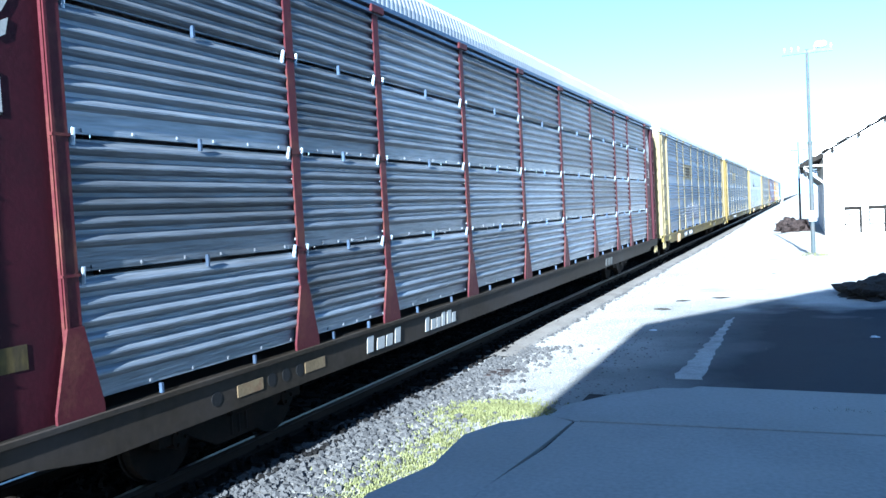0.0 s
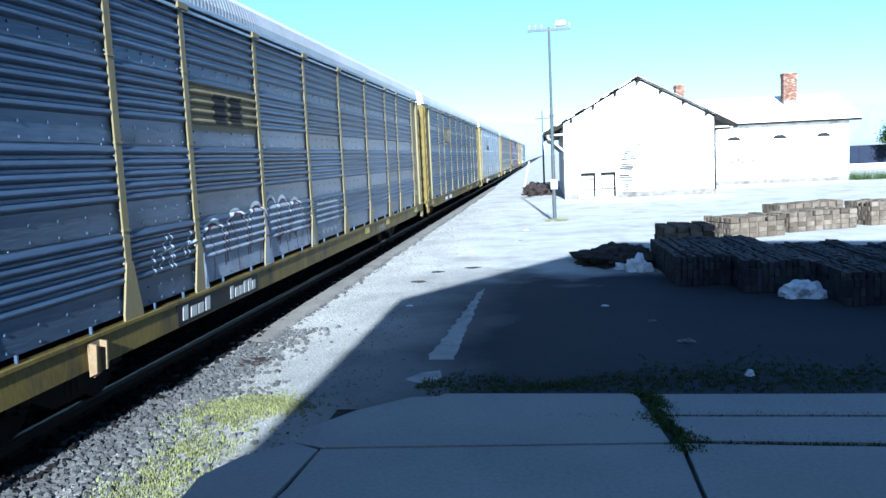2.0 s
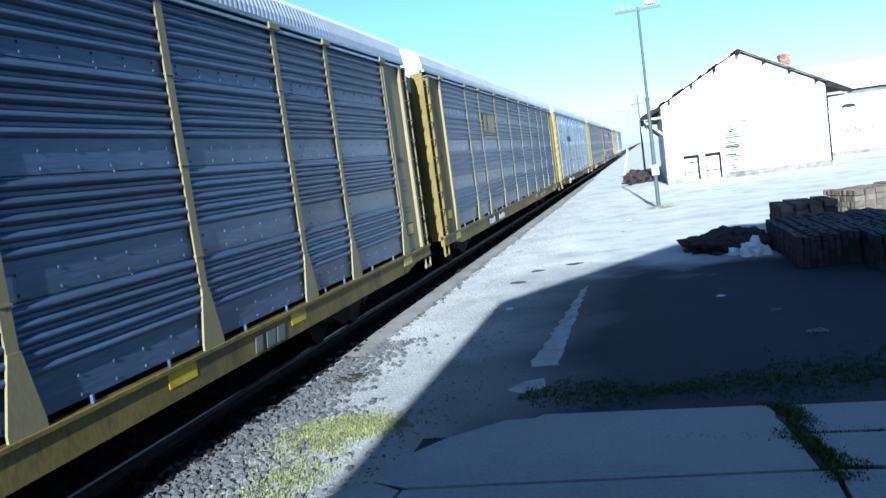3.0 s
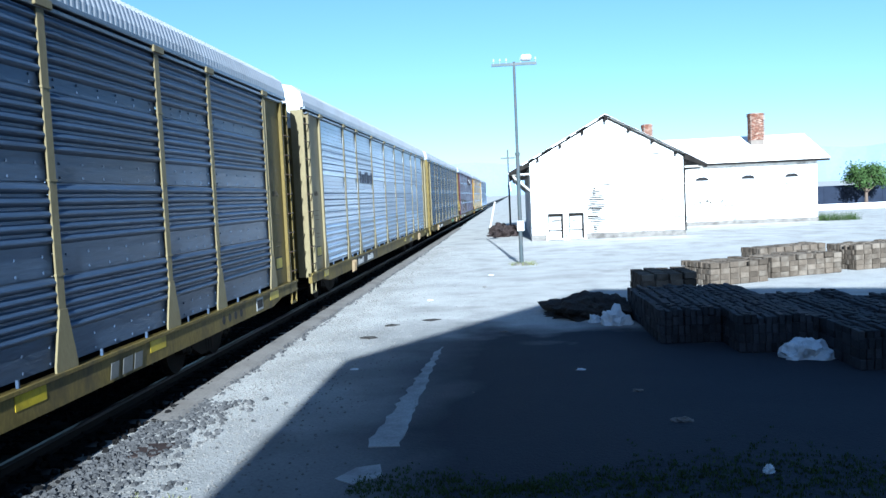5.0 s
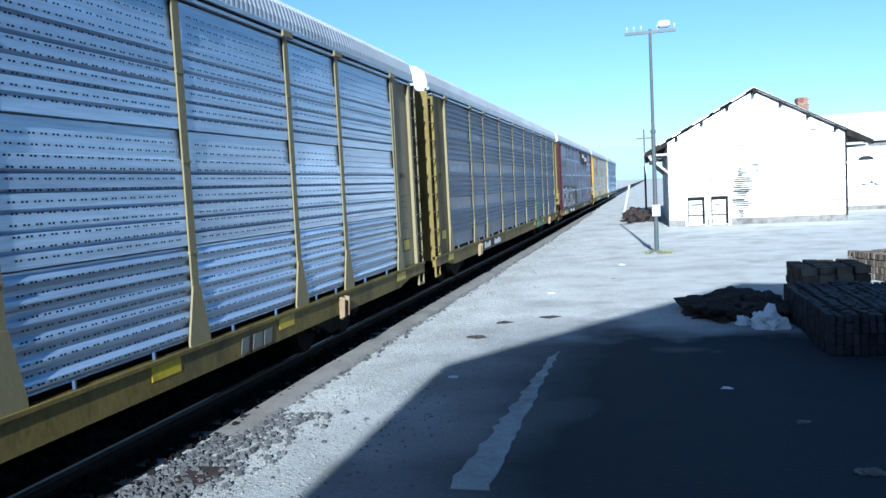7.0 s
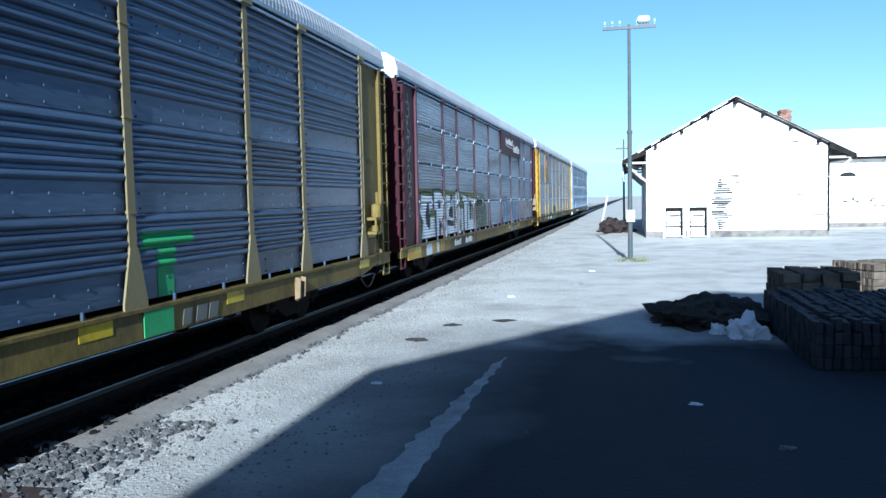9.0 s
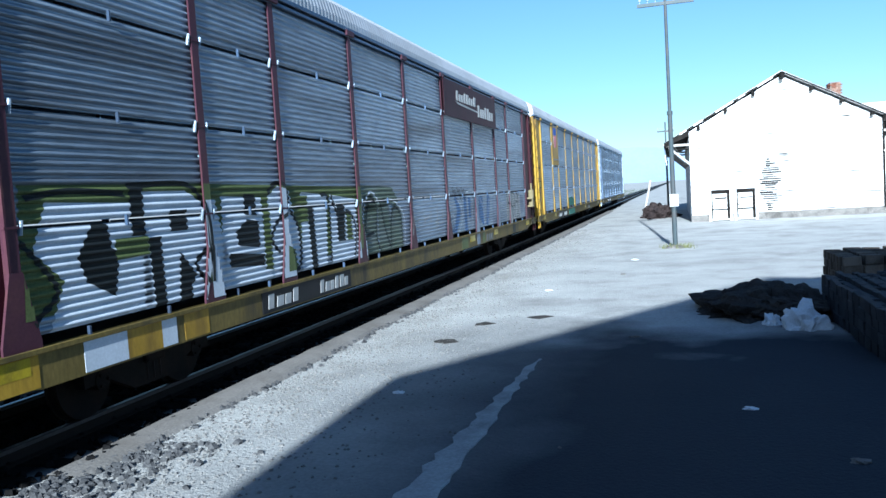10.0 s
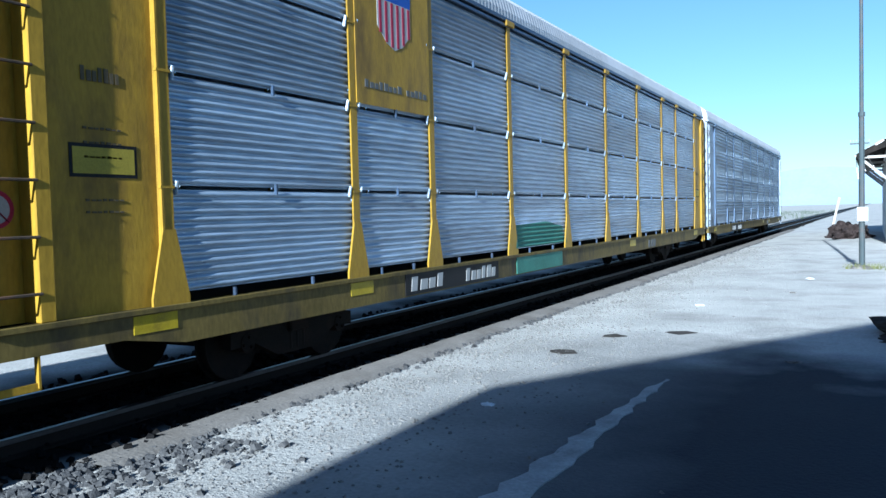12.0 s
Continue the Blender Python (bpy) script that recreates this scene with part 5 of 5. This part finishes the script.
def kerb():
    """The low pale curb of packed dirt and old concrete beside the ballast."""
    bm = bmesh.new()
    rows = []
    for k in range(260):
        y = 18.0 + k * .25
        f = min(1, k / 14)
        w, h = .05 * noise.noise((y * .8, 2, 0)), .012 * noise.noise((y * 2.1, 7, 0))
        rows.append([bm.verts.new(p) for p in ((-3.42, y, -.06), (-3.38, y, (.03 + h) * f - .01), (-3.2, y, (.045 + h) * f - .01), (-3.04 + w, y, (.02 + h) * f - .01), (-2.94 + w, y, -.06))])
    for p, q in zip(rows, rows[1:]):
        for i in range(4):
            bm.faces.new((p[i], p[i + 1], q[i + 1], q[i]))
    bmesh.ops.recalc_face_normals(bm, faces=bm.faces[:])
    solid("track_curb", bm, curb_dirt, "low worn concrete curb along the ballast", "curb", kind="structure")


kerb()

# ---------------------------------------------------------------- the warehouse whose shade lies on the yard
def make_warehouse():
    house = thing("warehouse", "gabled warehouse behind the dock, casting the yard's shade", "warehouse", kind="structure")
    y1, y0 = 2.0, -30.0
    bm = bmesh.new()
    prism(bm, [(.9, 1.2), (23.4, 1.2), (23.4, 9.75), (7.1, 11.3), (.9, 7.55)], "y", y1 - .3, y1)
    part("gable_wall", bm, whitewash_wall, house)
    bm = bmesh.new()
    for x in (.9, 23.2):
        box(bm, x, x + .2, y0, y1 - .3, 0, 7.5)
    box(bm, .9, 23.4, y0, y0 + .2, 0, 7.5)
    part("side_wall", bm, whitewash_wall, house)
    for s in (-1, 1):
        bm = bmesh.new()
        run, low = (-6.5, 7.57) if s < 0 else (16.5, 9.75)
        prism(bm, [(7.1, 11.35), (7.1, 11.5), (7.1 + run, low + .15), (7.1 + run, low)], "y", y0 - .3, y1 + .02)
        part("roof", bm, shingle, house)


make_warehouse()

# ---------------------------------------------------------------- the depot
WALL_Y, LEFT, RIGHT, RIDGE_X, RIDGE_Z = 57.24, 3.05, 12.35, 7.7, 7.35
SLOPE = 0.545

def make_depot():
    depot = thing("depot", "white boarded railway depot with a gabled end and brick chimneys", "depot building")
    back = 78.0
    under = lambda x: RIDGE_Z - SLOPE * abs(x - RIDGE_X)
    bm = bmesh.new()
    prism(bm, [(LEFT, .35), (RIGHT, .35), (RIGHT, under(RIGHT)), (RIDGE_X, RIDGE_Z), (LEFT, under(LEFT))], "y", WALL_Y + .03, WALL_Y + .25)
    part("gable_wall", bm, whitewash_wall, depot)
    bm = bmesh.new()
    box(bm, LEFT - .04, RIGHT + .04, WALL_Y - .06, WALL_Y + .26, -.3, .35, .02)
    part("foundation", bm, stone_base, depot)
    for x in (LEFT, RIGHT - .22):
        bm = bmesh.new()
        box(bm, x, x + .22, WALL_Y + .25, back, -.2, under(LEFT) - .02)
        part("side_wall", bm, whitewash_wall, depot)
    bm = bmesh.new()
    box(bm, LEFT, RIGHT, back, back + .2, -.2, under(LEFT))
    part("back_wall", bm, whitewash_wall, depot)
    z, k = .36, 0
    rnd = random.Random(21)
    while z < RIDGE_Z - .12:                                      # lapped siding boards
        h = .215
        reach = min((RIGHT - LEFT) / 2, max(.1, (RIDGE_Z - z - .05) / SLOPE))
        x0, x1 = max(LEFT, RIDGE_X - reach) + .005, min(RIGHT, RIDGE_X + reach) - .005
        cuts = [x0, x1] if k % 2 else [x0, x0 + (x1 - x0) * rnd.uniform(.3, .7), x1]
        top_reach = min((RIGHT - LEFT) / 2, max(.05, (RIDGE_Z - z - h - .05) / SLOPE))
        for p, q in zip(cuts, cuts[1:]):
            bm = bmesh.new()
            warp = rnd.uniform(0, .006)
            box(bm, p + .004, q - .004, WALL_Y - .004, WALL_Y + .028, z, z + h - .012)
            for v in bm.verts:
                if v.co.z < z + .05 and v.co.y < WALL_Y + .01:
                    v.co.y -= .022 + warp
                if v.co.z > z + .05:
                    v.co.x = max(RIDGE_X - top_reach, min(RIDGE_X + top_reach, v.co.x))
            part("board", bm, whitewash, depot)
        z += h
        k += 1
    for k in range(24):                                           # split and sprung boards
        bm = bmesh.new()
        z = .45 + k * .115
        w = .42 * math.sin((k + 2) / 27 * 3.14)
        box(bm, 6.9 - w * rnd.uniform(.3, 1.2), 6.95 + w * rnd.uniform(.2, 1.9), WALL_Y - .085, WALL_Y - .03, z + rnd.uniform(-.03, .0), z + rnd.uniform(.03, .055))
        part("sprung_board", bm, dark_wood, depot)
    for s, edge in ((-1, 1.75), (1, 13.65)):
        bm = bmesh.new()
        f = RIDGE_Z + .12 - SLOPE * abs(edge - RIDGE_X)
        prism(bm, [(RIDGE_X, RIDGE_Z + .12), (RIDGE_X, RIDGE_Z + .22), (edge, f + .08), (edge, f)], "y", WALL_Y - .3, back + .3)
        part("roof", bm, shingle, depot)
        pieces = ((0, 1),) if s > 0 else ((0, .07), (.2, .3), (.36, .4), (.55, .66), (.74, .8), (.86, 1))
        for u0, u1 in pieces:                                     # the weathered verge, broken away on the track's side
            bm = bmesh.new()
            slope_at = lambda u: (RIDGE_X + (edge - RIDGE_X) * u, WALL_Y - .33, RIDGE_Z + .15 + (f - RIDGE_Z - .12) * u)
            beam(bm, slope_at(u0), slope_at(u1), .05, .075)
            part("rake_board", bm, tarred_wood, depot)
        wall_edge = LEFT if s < 0 else RIGHT
        bm = bmesh.new()
        g = RIDGE_Z + .1 - SLOPE * abs(wall_edge - RIDGE_X)
        prism(bm, [(wall_edge, g), (edge, f - .02), (edge, f - .16), (wall_edge, g - .30)], "y", WALL_Y - .4, back)
        part("soffit", bm, tarred_wood, depot, "dark timber underside of the eave")
        for k in range(1, 5):                                     # purlin ends under the rake
            x = RIDGE_X + s * (abs(edge - RIDGE_X) * (k / 4.3))
            bm = bmesh.new()
            z = RIDGE_Z - SLOPE * abs(x - RIDGE_X)
            box(bm, x - .07, x + .07, WALL_Y - .36, WALL_Y + .1, z - .16, z + .02)
            part("purlin_end", bm, tarred_wood, depot)
        wall_x = LEFT if s < 0 else RIGHT
        for y in (WALL_Y - .2, WALL_Y + 6, WALL_Y + 12, WALL_Y + 18):
            bm = bmesh.new()
            beam(bm, (wall_x, y, 3.1), (edge - s * .25, y, 4.05), .12, .12)
            beam(bm, (wall_x, y, 4.15), (edge - s * .1, y, 4.15), .12, .12)
            part("knee_brace", bm, grey_wood, depot)
    # plain dark strip added for the dark line down this corner
    bm = bmesh.new()
    box(bm, RIGHT - .03, RIGHT + .07, WALL_Y - .09, WALL_Y - .02, .3, 4.5)
    part("corner_strip", bm, tarred_wood, depot, "dark strip down the gable's right corner")
    bm = bmesh.new()
    box(bm, RIDGE_X - .09, RIDGE_X + .09, WALL_Y - .62, WALL_Y, RIDGE_Z - .2, RIDGE_Z + .06)
    part("ridge_beam", bm, tarred_wood, depot)
    for k, (x, z0, z1, y) in enumerate(((1.72, 3.15, 4.3, 58.0), (1.95, 3.5, 4.35, 57.6), (2.2, 3.75, 4.3, 58.6))):
        bm = bmesh.new()
        beam(bm, (x, y, z1), (x + .12 + .1 * k, y, z0), .16, .03)
        part("loose_board", bm, white_wood, depot, "loose white board hanging from the eave")
    # the wing
    wy, wx1, we, wr = 68.0, 24.1, 4.7, 6.55
    bm = bmesh.new()
    box(bm, RIGHT, wx1, wy, wy + .25, .3, we)
    box(bm, wx1 - .25, wx1, wy + .25, wy + 9, .3, we)
    prism(bm, [(wy, we), (wy + 9, we), (wy + 4.5, wr)], "x", wx1 - .25, wx1)
    part("wing_wall", bm, whitewash_wall, depot)
    bm = bmesh.new()
    box(bm, RIGHT, wx1 + .05, wy - .06, wy + .3, -.3, .32, .02)
    part("foundation", bm, stone_base, depot)
    for s in (-1, 1):
        bm = bmesh.new()
        y = wy + 4.5 + s * 5.1
        z = we - .15
        prism(bm, [(wy + 4.5, wr + .02), (wy + 4.5, wr + .12), (y, z + .1), (y, z)], "x", RIGHT - 1.2, wx1 + .7)
        part("roof", bm, shingle, depot)
    bm = bmesh.new()
    box(bm, RIGHT + .6, wx1 + .68, wy - .58, wy - .5, we - .32, we - .12)
    part("fascia", bm, tarred_wood, depot, "dark weathered eave board")
    for x in (15.9, 19.2, 22.3):
        bm = bmesh.new()
        prism(bm, [(x - .5, 3.3), (x + .5, 3.3), (x + .44, 3.46), (x + .2, 3.58), (x - .2, 3.58), (x - .44, 3.46)], "y", wy - .03, wy + .02)
        part("vent", bm, dark_panel, depot, "dark low arched vent opening")
    rows = random.Random(4)
    bm = bmesh.new()
    for k in range(34):                                           # plaster fallen from the wing's wall
        x, z = rows.gauss(16.1, 1.0), rows.gauss(1.6, .32)
        w, h = rows.uniform(.08, .45), rows.uniform(.03, .12)
        prism(bm, [(x, z), (x + w, z + rows.uniform(-.06, .06)), (x + w * .9, z + h), (x + w * .2, z + h)], "y", wy - .012, wy + .004)
    tagged(part("bare_patch", bm, stone_base, depot, "patches where the plaster has fallen"), kind="stuff")
    # chimneys, laid brick by brick at the shaft's face
    for x0, x1, yy, z0, z1 in ((20.15, 21.15, 70.4, 5.3, 8.3), (10.8, 11.38, 62.0, 5.0, 7.25)):
        bm = bmesh.new()
        box(bm, x0 + .02, x1 - .02, yy + .02, yy + .78, z0, z1 - .02)
        chimney = part("chimney", bm, mortar, depot, "tall red brick chimney with flaking white paint")
        brick = bmesh.new()
        box(brick, -.1, .1, -.05, .05, -.034, .034)
        brick = mesh_of("brick", brick, chimney_brick)
        n = int((z1 - z0) / .078)
        for r in range(max(0, n - 26), n):
            z = z0 + .04 + r * .078
            out = .05 if r >= n - 3 else 0
            x = x0 + (.1 if r % 2 else .0)
            while x < x1 - .05:
                b = part("brick", brick, chimney_brick, chimney)
                b.matrix_basis = pose(x + .1, yy + .03 - out, z)
                x += .215
            for k in range(3):
                b = part("brick", brick, chimney_brick, chimney)
                b.matrix_basis = pose(x0 + .03 - out, yy + .16 + k * .23 + (.08 if r % 2 else 0), z, 0, 0, 90)
    return depot


make_depot()


def make_crate():
    """Two old framed door leaves leaning side by side against the depot's wall."""
    for k, x in enumerate((3.92, 5.18)):
        door = thing("door_frame", "old white timber door leaf leaning on the depot wall", "door leaf", (x, WALL_Y - .30, 0), group="door leaves at the depot")
        w, h = 1.18, 1.78
        for name, a, b in (("stile", (.06, 0, 0), (.06, .06, h)), ("stile", (w - .06, 0, 0), (w - .06, .06, h)), ("rail", (0, 0, h - .07), (w, 0, h - .07)),
                           ("rail", (.12, .02, .62), (w - .12, .02, .62)), ("rail", (.3, .04, 1.2), (w * .75, .04, 1.2))):
            bm = bmesh.new()
            beam(bm, a, b, .12 if name == "stile" else .1, .06)
            part(name, bm, white_wood if name == "stile" or a[2] > 1.5 else tarred_wood, door)
        bm = bmesh.new()
        box(bm, .12, w - .12, .05, .08, .05, 1.5)
        part("leaf_board", bm, whitewash, door)
        bm = bmesh.new()
        box(bm, .13, w - .13, .035, .05, 1.44, 1.64)
        box(bm, w - .27, w - .13, .035, .05, .1, 1.44)
        box(bm, .13, .2, .035, .05, .1, 1.44)
        part("gap_board", bm, tarred_wood, door)


make_crate()


def utility_pole(x, y, height, label, arm_z, arm, lamp):
    pole = thing("utility_pole", label, "utility pole", (x, y, 0))
    bm = bmesh.new()
    rod(bm, (0, 0, -.1), (0, 0, height * .55), .085, 12, .075)
    rod(bm, (0, 0, height * .55), (0, 0, height), .06, 12, .05)
    rod(bm, (0, 0, height * .55 - .06), (0, 0, height * .55 + .06), .095, 12)
    part("shaft", bm, pole_steel, pole)
    bm = bmesh.new()
    beam(bm, (-arm, 0, arm_z), (arm, 0, arm_z), .09, .11)
    part("crossarm", bm, pole_steel, pole)
    for k in (-.9, -.62, -.34, .3, .95):
        bm = bmesh.new()
        rod(bm, (k * arm, 0, arm_z + .05), (k * arm, 0, arm_z + .14), .018, 6)
        rod(bm, (k * arm, 0, arm_z + .14), (k * arm, 0, arm_z + .25), .05, 10, .03)
        part("insulator", bm, insulator_glass, pole)
    if lamp:
        bm = bmesh.new()
        box(bm, .28, .72, -.16, .16, arm_z + .12, arm_z + .36, .06)
        part("lamp_head", bm, white_mark, pole, "white floodlight head")
        bm = bmesh.new()
        box(bm, -.13, .17, -.14, -.07, 1.42, 1.85, .01)
        part("switch_box", bm, white_mark, pole, "white switch box")
        bm = bmesh.new()
        bmesh.ops.create_icosphere(bm, subdivisions=2, radius=.36, matrix=Matrix.Diagonal((1, .9, .35, 1)))
        for v in bm.verts:
            v.co += Vector((noise.noise(v.co * 5), noise.noise(v.co * 5 + Vector((3, 0, 0))), 0)) * .09
        part("footing", bm, stone_base, pole, "lump of rubble round the foot")


utility_pole(2.18, 40.6, 8.35, "slim grey steel pole with crossarm, insulators and a floodlight", 8.25, .92, True)
tufts("pole_weeds", grass_blade, 70, lambda r: (2.18 + r.gauss(0, .28), 40.6 + r.gauss(0, .2), 0), (.05, .22), "weeds round the pole's foot", 15)

# ---------------------------------------------------------------- stacked pavers
bm = bmesh.new()
box(bm, -.148, .148, -.046, .046, -.08, .08, .008)
TILE = mesh_of("tile", bm.copy(), shaded_tile)
PAVER = mesh_of("paver", bm, paver_clay)


def paver_stack(x0, y0, nx, ny, nz, seed, label="rough stack of brown clay pavers on the dirt", rz=23.5, along=False):
    """A block of clay pavers set on edge: the open faces and the top in pavers, the packed inside one piece. along:
    their length runs with the stack, in the shaded tile colour.
    """
    rnd = random.Random(seed)
    stack = thing("paver_stack", label, "brick stack", (x0, y0, 0), rz, group="stacks of pavers")
    base = rise(x0, y0)
    step_x, step_y = (.115, .32) if along else (.345, .105)
    bm = bmesh.new()
    box(bm, .06, nx * step_x - .04, .04, ny * step_y - .03, base - .05, base + (nz - 1) * .165)
    part("packed_core", bm, shaded_tile if along else paver_clay, stack)
    for i in range(nx):
        lift = rnd.uniform(-.03, .02) if not along else rnd.choice((-.05, -.03, 0, .012))
        for j in range(ny):
            drop = rnd.random() < .1
            for k in range(nz):
                shell = i == 0 or j == 0 or k == nz - 1
                if not shell or (k == nz - 1 and drop and not along):
                    continue
                b = part("tile", TILE, shaded_tile, stack) if along else part("paver", PAVER, paver_clay, stack)
                top = lift + rnd.uniform(-.012, .008) if k == nz - 1 else 0
                b.matrix_basis = pose((i + .5) * step_x + rnd.uniform(-.012, .012), (j + .5) * step_y + rnd.uniform(-.012, .012), .085 + k * .165 + base + top,
                                      rnd.uniform(-3, 3), rnd.uniform(-2, 2) + (rnd.uniform(-6, 6) if along and k == nz - 1 else 0), rnd.uniform(-3, 3) + (90 if along else 0))


# these stacks get the tile colour with the shade already in it
SHADED = "long stack of tiles set on edge, their shade put into a dark grey colour"
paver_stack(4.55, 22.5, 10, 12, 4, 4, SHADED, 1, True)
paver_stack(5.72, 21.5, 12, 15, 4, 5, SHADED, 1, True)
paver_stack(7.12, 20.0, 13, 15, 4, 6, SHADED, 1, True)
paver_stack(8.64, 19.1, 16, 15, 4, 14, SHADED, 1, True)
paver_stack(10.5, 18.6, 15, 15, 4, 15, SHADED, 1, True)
paver_stack(5.0, 27.4, 4, 16, 5, 1, "stack of brown clay pavers at the edge of the shade", 2)
paver_stack(7.55, 31.1, 6, 14, 4, 2)
paver_stack(9.75, 32.6, 8, 12, 4, 3)
paver_stack(12.9, 34.2, 8, 12, 5, 7)
paver_stack(9.9, 34.3, 8, 9, 5, 8)


def debris(x, y, size, mat, name, label, category, seed, flat=.5):
    bm = bmesh.new()
    bmesh.ops.create_icosphere(bm, subdivisions=5 if size[0] > .5 else 4, radius=1)
    for v in bm.verts:
        n = noise.noise(v.co * 27 + Vector((seed, 2, 4))) * .035 + noise.noise(v.co * 1.8 + Vector((seed, 0, 0))) * .5 + noise.noise(v.co * 5 + Vector((0, seed, 0))) * .22 + noise.noise(v.co * 13 + Vector((0, seed, 4))) * .09
        v.co *= 1 + n
        v.co = Vector((v.co.x * size[0], v.co.y * size[1], max(-.05, v.co.z * size[2])))
    ob = solid(name, bm, mat, label, category)
    ob.matrix_basis = pose(x, y, rise(x, y))
    return ob


debris(4.06, 24.95, (.32, .24, .34), plastic_white, "plastic_sheet", "crumpled white plastic sheet on the dirt", "plastic sheet", 1)
debris(3.62, 25.3, (.13, .12, .16), plastic_white, "plastic_bag", "crumpled white plastic bag on the dirt", "plastic bag", 2)
debris(3.4, 26.6, (1.0, 1.1, .42), earth, "dirt_mound", "low heap of dark earth and rubble", "earth heap", 3)
debris(4.1, 26.3, (.7, 1.0, .36), earth, "dirt_mound", "low heap of dark earth beside the stacks", "earth heap", 4)
debris(6.72, 21.1, (.36, .28, .30), plastic_white, "plastic_sheet", "crumpled pale plastic sheet against the stacks", "plastic sheet", 7)

utility_pole(1.68, 75.0, 6.7, "far grey pole with a short crossarm beyond the depot", 6.0, .6, False)
debris(1.3, 64.8, (1.1, 1.7, .85), burnt, "rusted_scrap", "dark heap of rusted scrap beside the depot", "scrap heap", 9)
debris(.9, 69.5, (.9, 1.2, .6), burnt, "rusted_scrap", "low heap of rusted scrap beyond the depot's corner", "scrap heap", 10)
bm = bmesh.new()
beam(bm, (-.1, 75.0, -.1), (.45, 75.0, 2.4), .14, .14)
solid("leaning_post", bm, grey_wood, "grey timber post leaning beside the track", "post")
debris(4.37, 15.5, (.06, .05, .07), plastic_white, "paper_cup", "crumpled white cup on the weeds", "cup", 12)
for n, (x, y, s) in enumerate(((.9, 33.0, .05), (-1.0, 21.0, .05), (1.6, 24.5, .06), (2.9, 20.5, .05), (3.6, 19.0, .05), (-.6, 30.2, .06), (3.9, 17.4, .09), (1.0, 37, .07))):
    debris(x, y, (s * 1.4, s, s * .5), plastic_white if n % 2 else stone_base, "litter", "scrap of pale litter on the dirt", "litter", 20 + n)

# ---------------------------------------------------------------- distance
def tree(x, y, height, seed, label):
    rnd = random.Random(seed)
    ob = thing("tree", label, "tree", (x, y, 0))
    bm = bmesh.new()
    rod(bm, (0, 0, -.2), (0, 0, height * .45), .2, 9, .12)
    ends = []
    for k in range(9):
        a = k * .7 + rnd.uniform(-.2, .2)
        z = height * rnd.uniform(.28, .45)
        tip = Vector((math.cos(a) * height * rnd.uniform(.2, .36), math.sin(a) * height * rnd.uniform(.2, .36), height * rnd.uniform(.55, .88)))
        rod(bm, (0, 0, z), tip, .07, 6, .02)
        ends.append(tip)
    part("trunk", bm, bark, ob)
    verts, faces = [], []
    for tip in ends + [Vector((0, 0, height * .8)), Vector((.3, .2, height * .65))]:
        for _ in range(420):
            d = Vector((rnd.gauss(0, 1), rnd.gauss(0, 1), rnd.gauss(0, .8)))
            p = tip + d * height * .085
            s = rnd.uniform(.08, .17)
            u = Vector((rnd.gauss(0, 1), rnd.gauss(0, 1), rnd.gauss(0, 1))).normalized()
            v = u.orthogonal().normalized()
            b = len(verts)
            verts += [tuple(p + u * s), tuple(p + v * s * .6), tuple(p - u * s), tuple(p - v * s * .6)]
            faces.append((b, b + 1, b + 2, b + 3))
    data = bpy.data.meshes.new("crown")
    data.from_pydata(verts, [], faces)
    data.materials.append(leaf_green)
    part("crown", data, leaf_green, ob)


tree(38.5, 94.0, 4.7, 31, "leafy green tree beyond the yard's wall")
tree(43.5, 97.0, 4.3, 32, "leafy green tree beyond the yard's wall")
bm = bmesh.new()
box(bm, 29.5, 75, 90.0, 90.25, -.2, .55, .02)
solid("yard_wall", bm, whitewash_wall, "low white wall at the far side of the yard", "wall")
bm = bmesh.new()
box(bm, 29.0, 70, 96.0, 99.0, -.2, 2.3, .05)
for k in range(20):
    box(bm, 29.0 + k * 2, 29.08 + k * 2, 95.95, 96, -.2, 2.35)
solid("dark_hoarding", bm, dark_blue_wall, "dark blue boarded shed beyond the low wall", "shed")
bm = bmesh.new()
prism(bm, [(31.0, -.1), (35.0, -.1), (35.0, 2.5), (34.6, 3.1), (31.3, 3.1), (31.0, 2.5)], "y", 99.2, 103)
solid("white_shed", bm, whitewash_wall, "white roofed shed in the distance", "shed")
tufts("wall_weeds", weed_leaf, 300, lambda r: (24.5 + r.uniform(-.4, 2.4), 68.2 + r.gauss(0, .5), 0), (.2, .7), "weeds at the depot's corner", 16)
tufts("far_weeds", weed_leaf, 900, lambda r: (-30 + r.uniform(0, 24), 130 + r.uniform(0, 120), 0), (.3, .9), "dry weeds along the far track", 17)

def make_hills():
    bm = bmesh.new()
    rows = []
    for k in range(121):
        a = -1.2 + 2.4 * k / 120
        r = 3000.0
        h = 120 + 70 * noise.noise((a * 2.2, 3, 0)) + 30 * noise.noise((a * 9, 8, 0)) + 25 * max(0, a)
        x, y = math.sin(a) * r, math.cos(a) * r
        rows.append((bm.verts.new((x, y, -20)), bm.verts.new((x * 1.05, y * 1.05, h))))
    for p, q in zip(rows, rows[1:]):
        bm.faces.new((p[0], q[0], q[1], p[1]))
    solid("far_hills", bm, far_hill, "far hills, the haze put into their pale blue colour", "hills", kind="structure")


make_hills()


def motions():
    for n, car in enumerate(CARS):
        walk(car, [(t, pose(TRACK_X, car_y(n, t), RAIL_TOP)) for t in (0, 4, 8, 12)])
    turn = math.degrees(SPEED / 0.42) / FPS
    for wheel, y in WHEELS:
        walk(wheel, [(k / FPS, pose(0, y, 0.42, turn * k, 0, 0)) for k in range(12 * FPS + 1)])


motions()
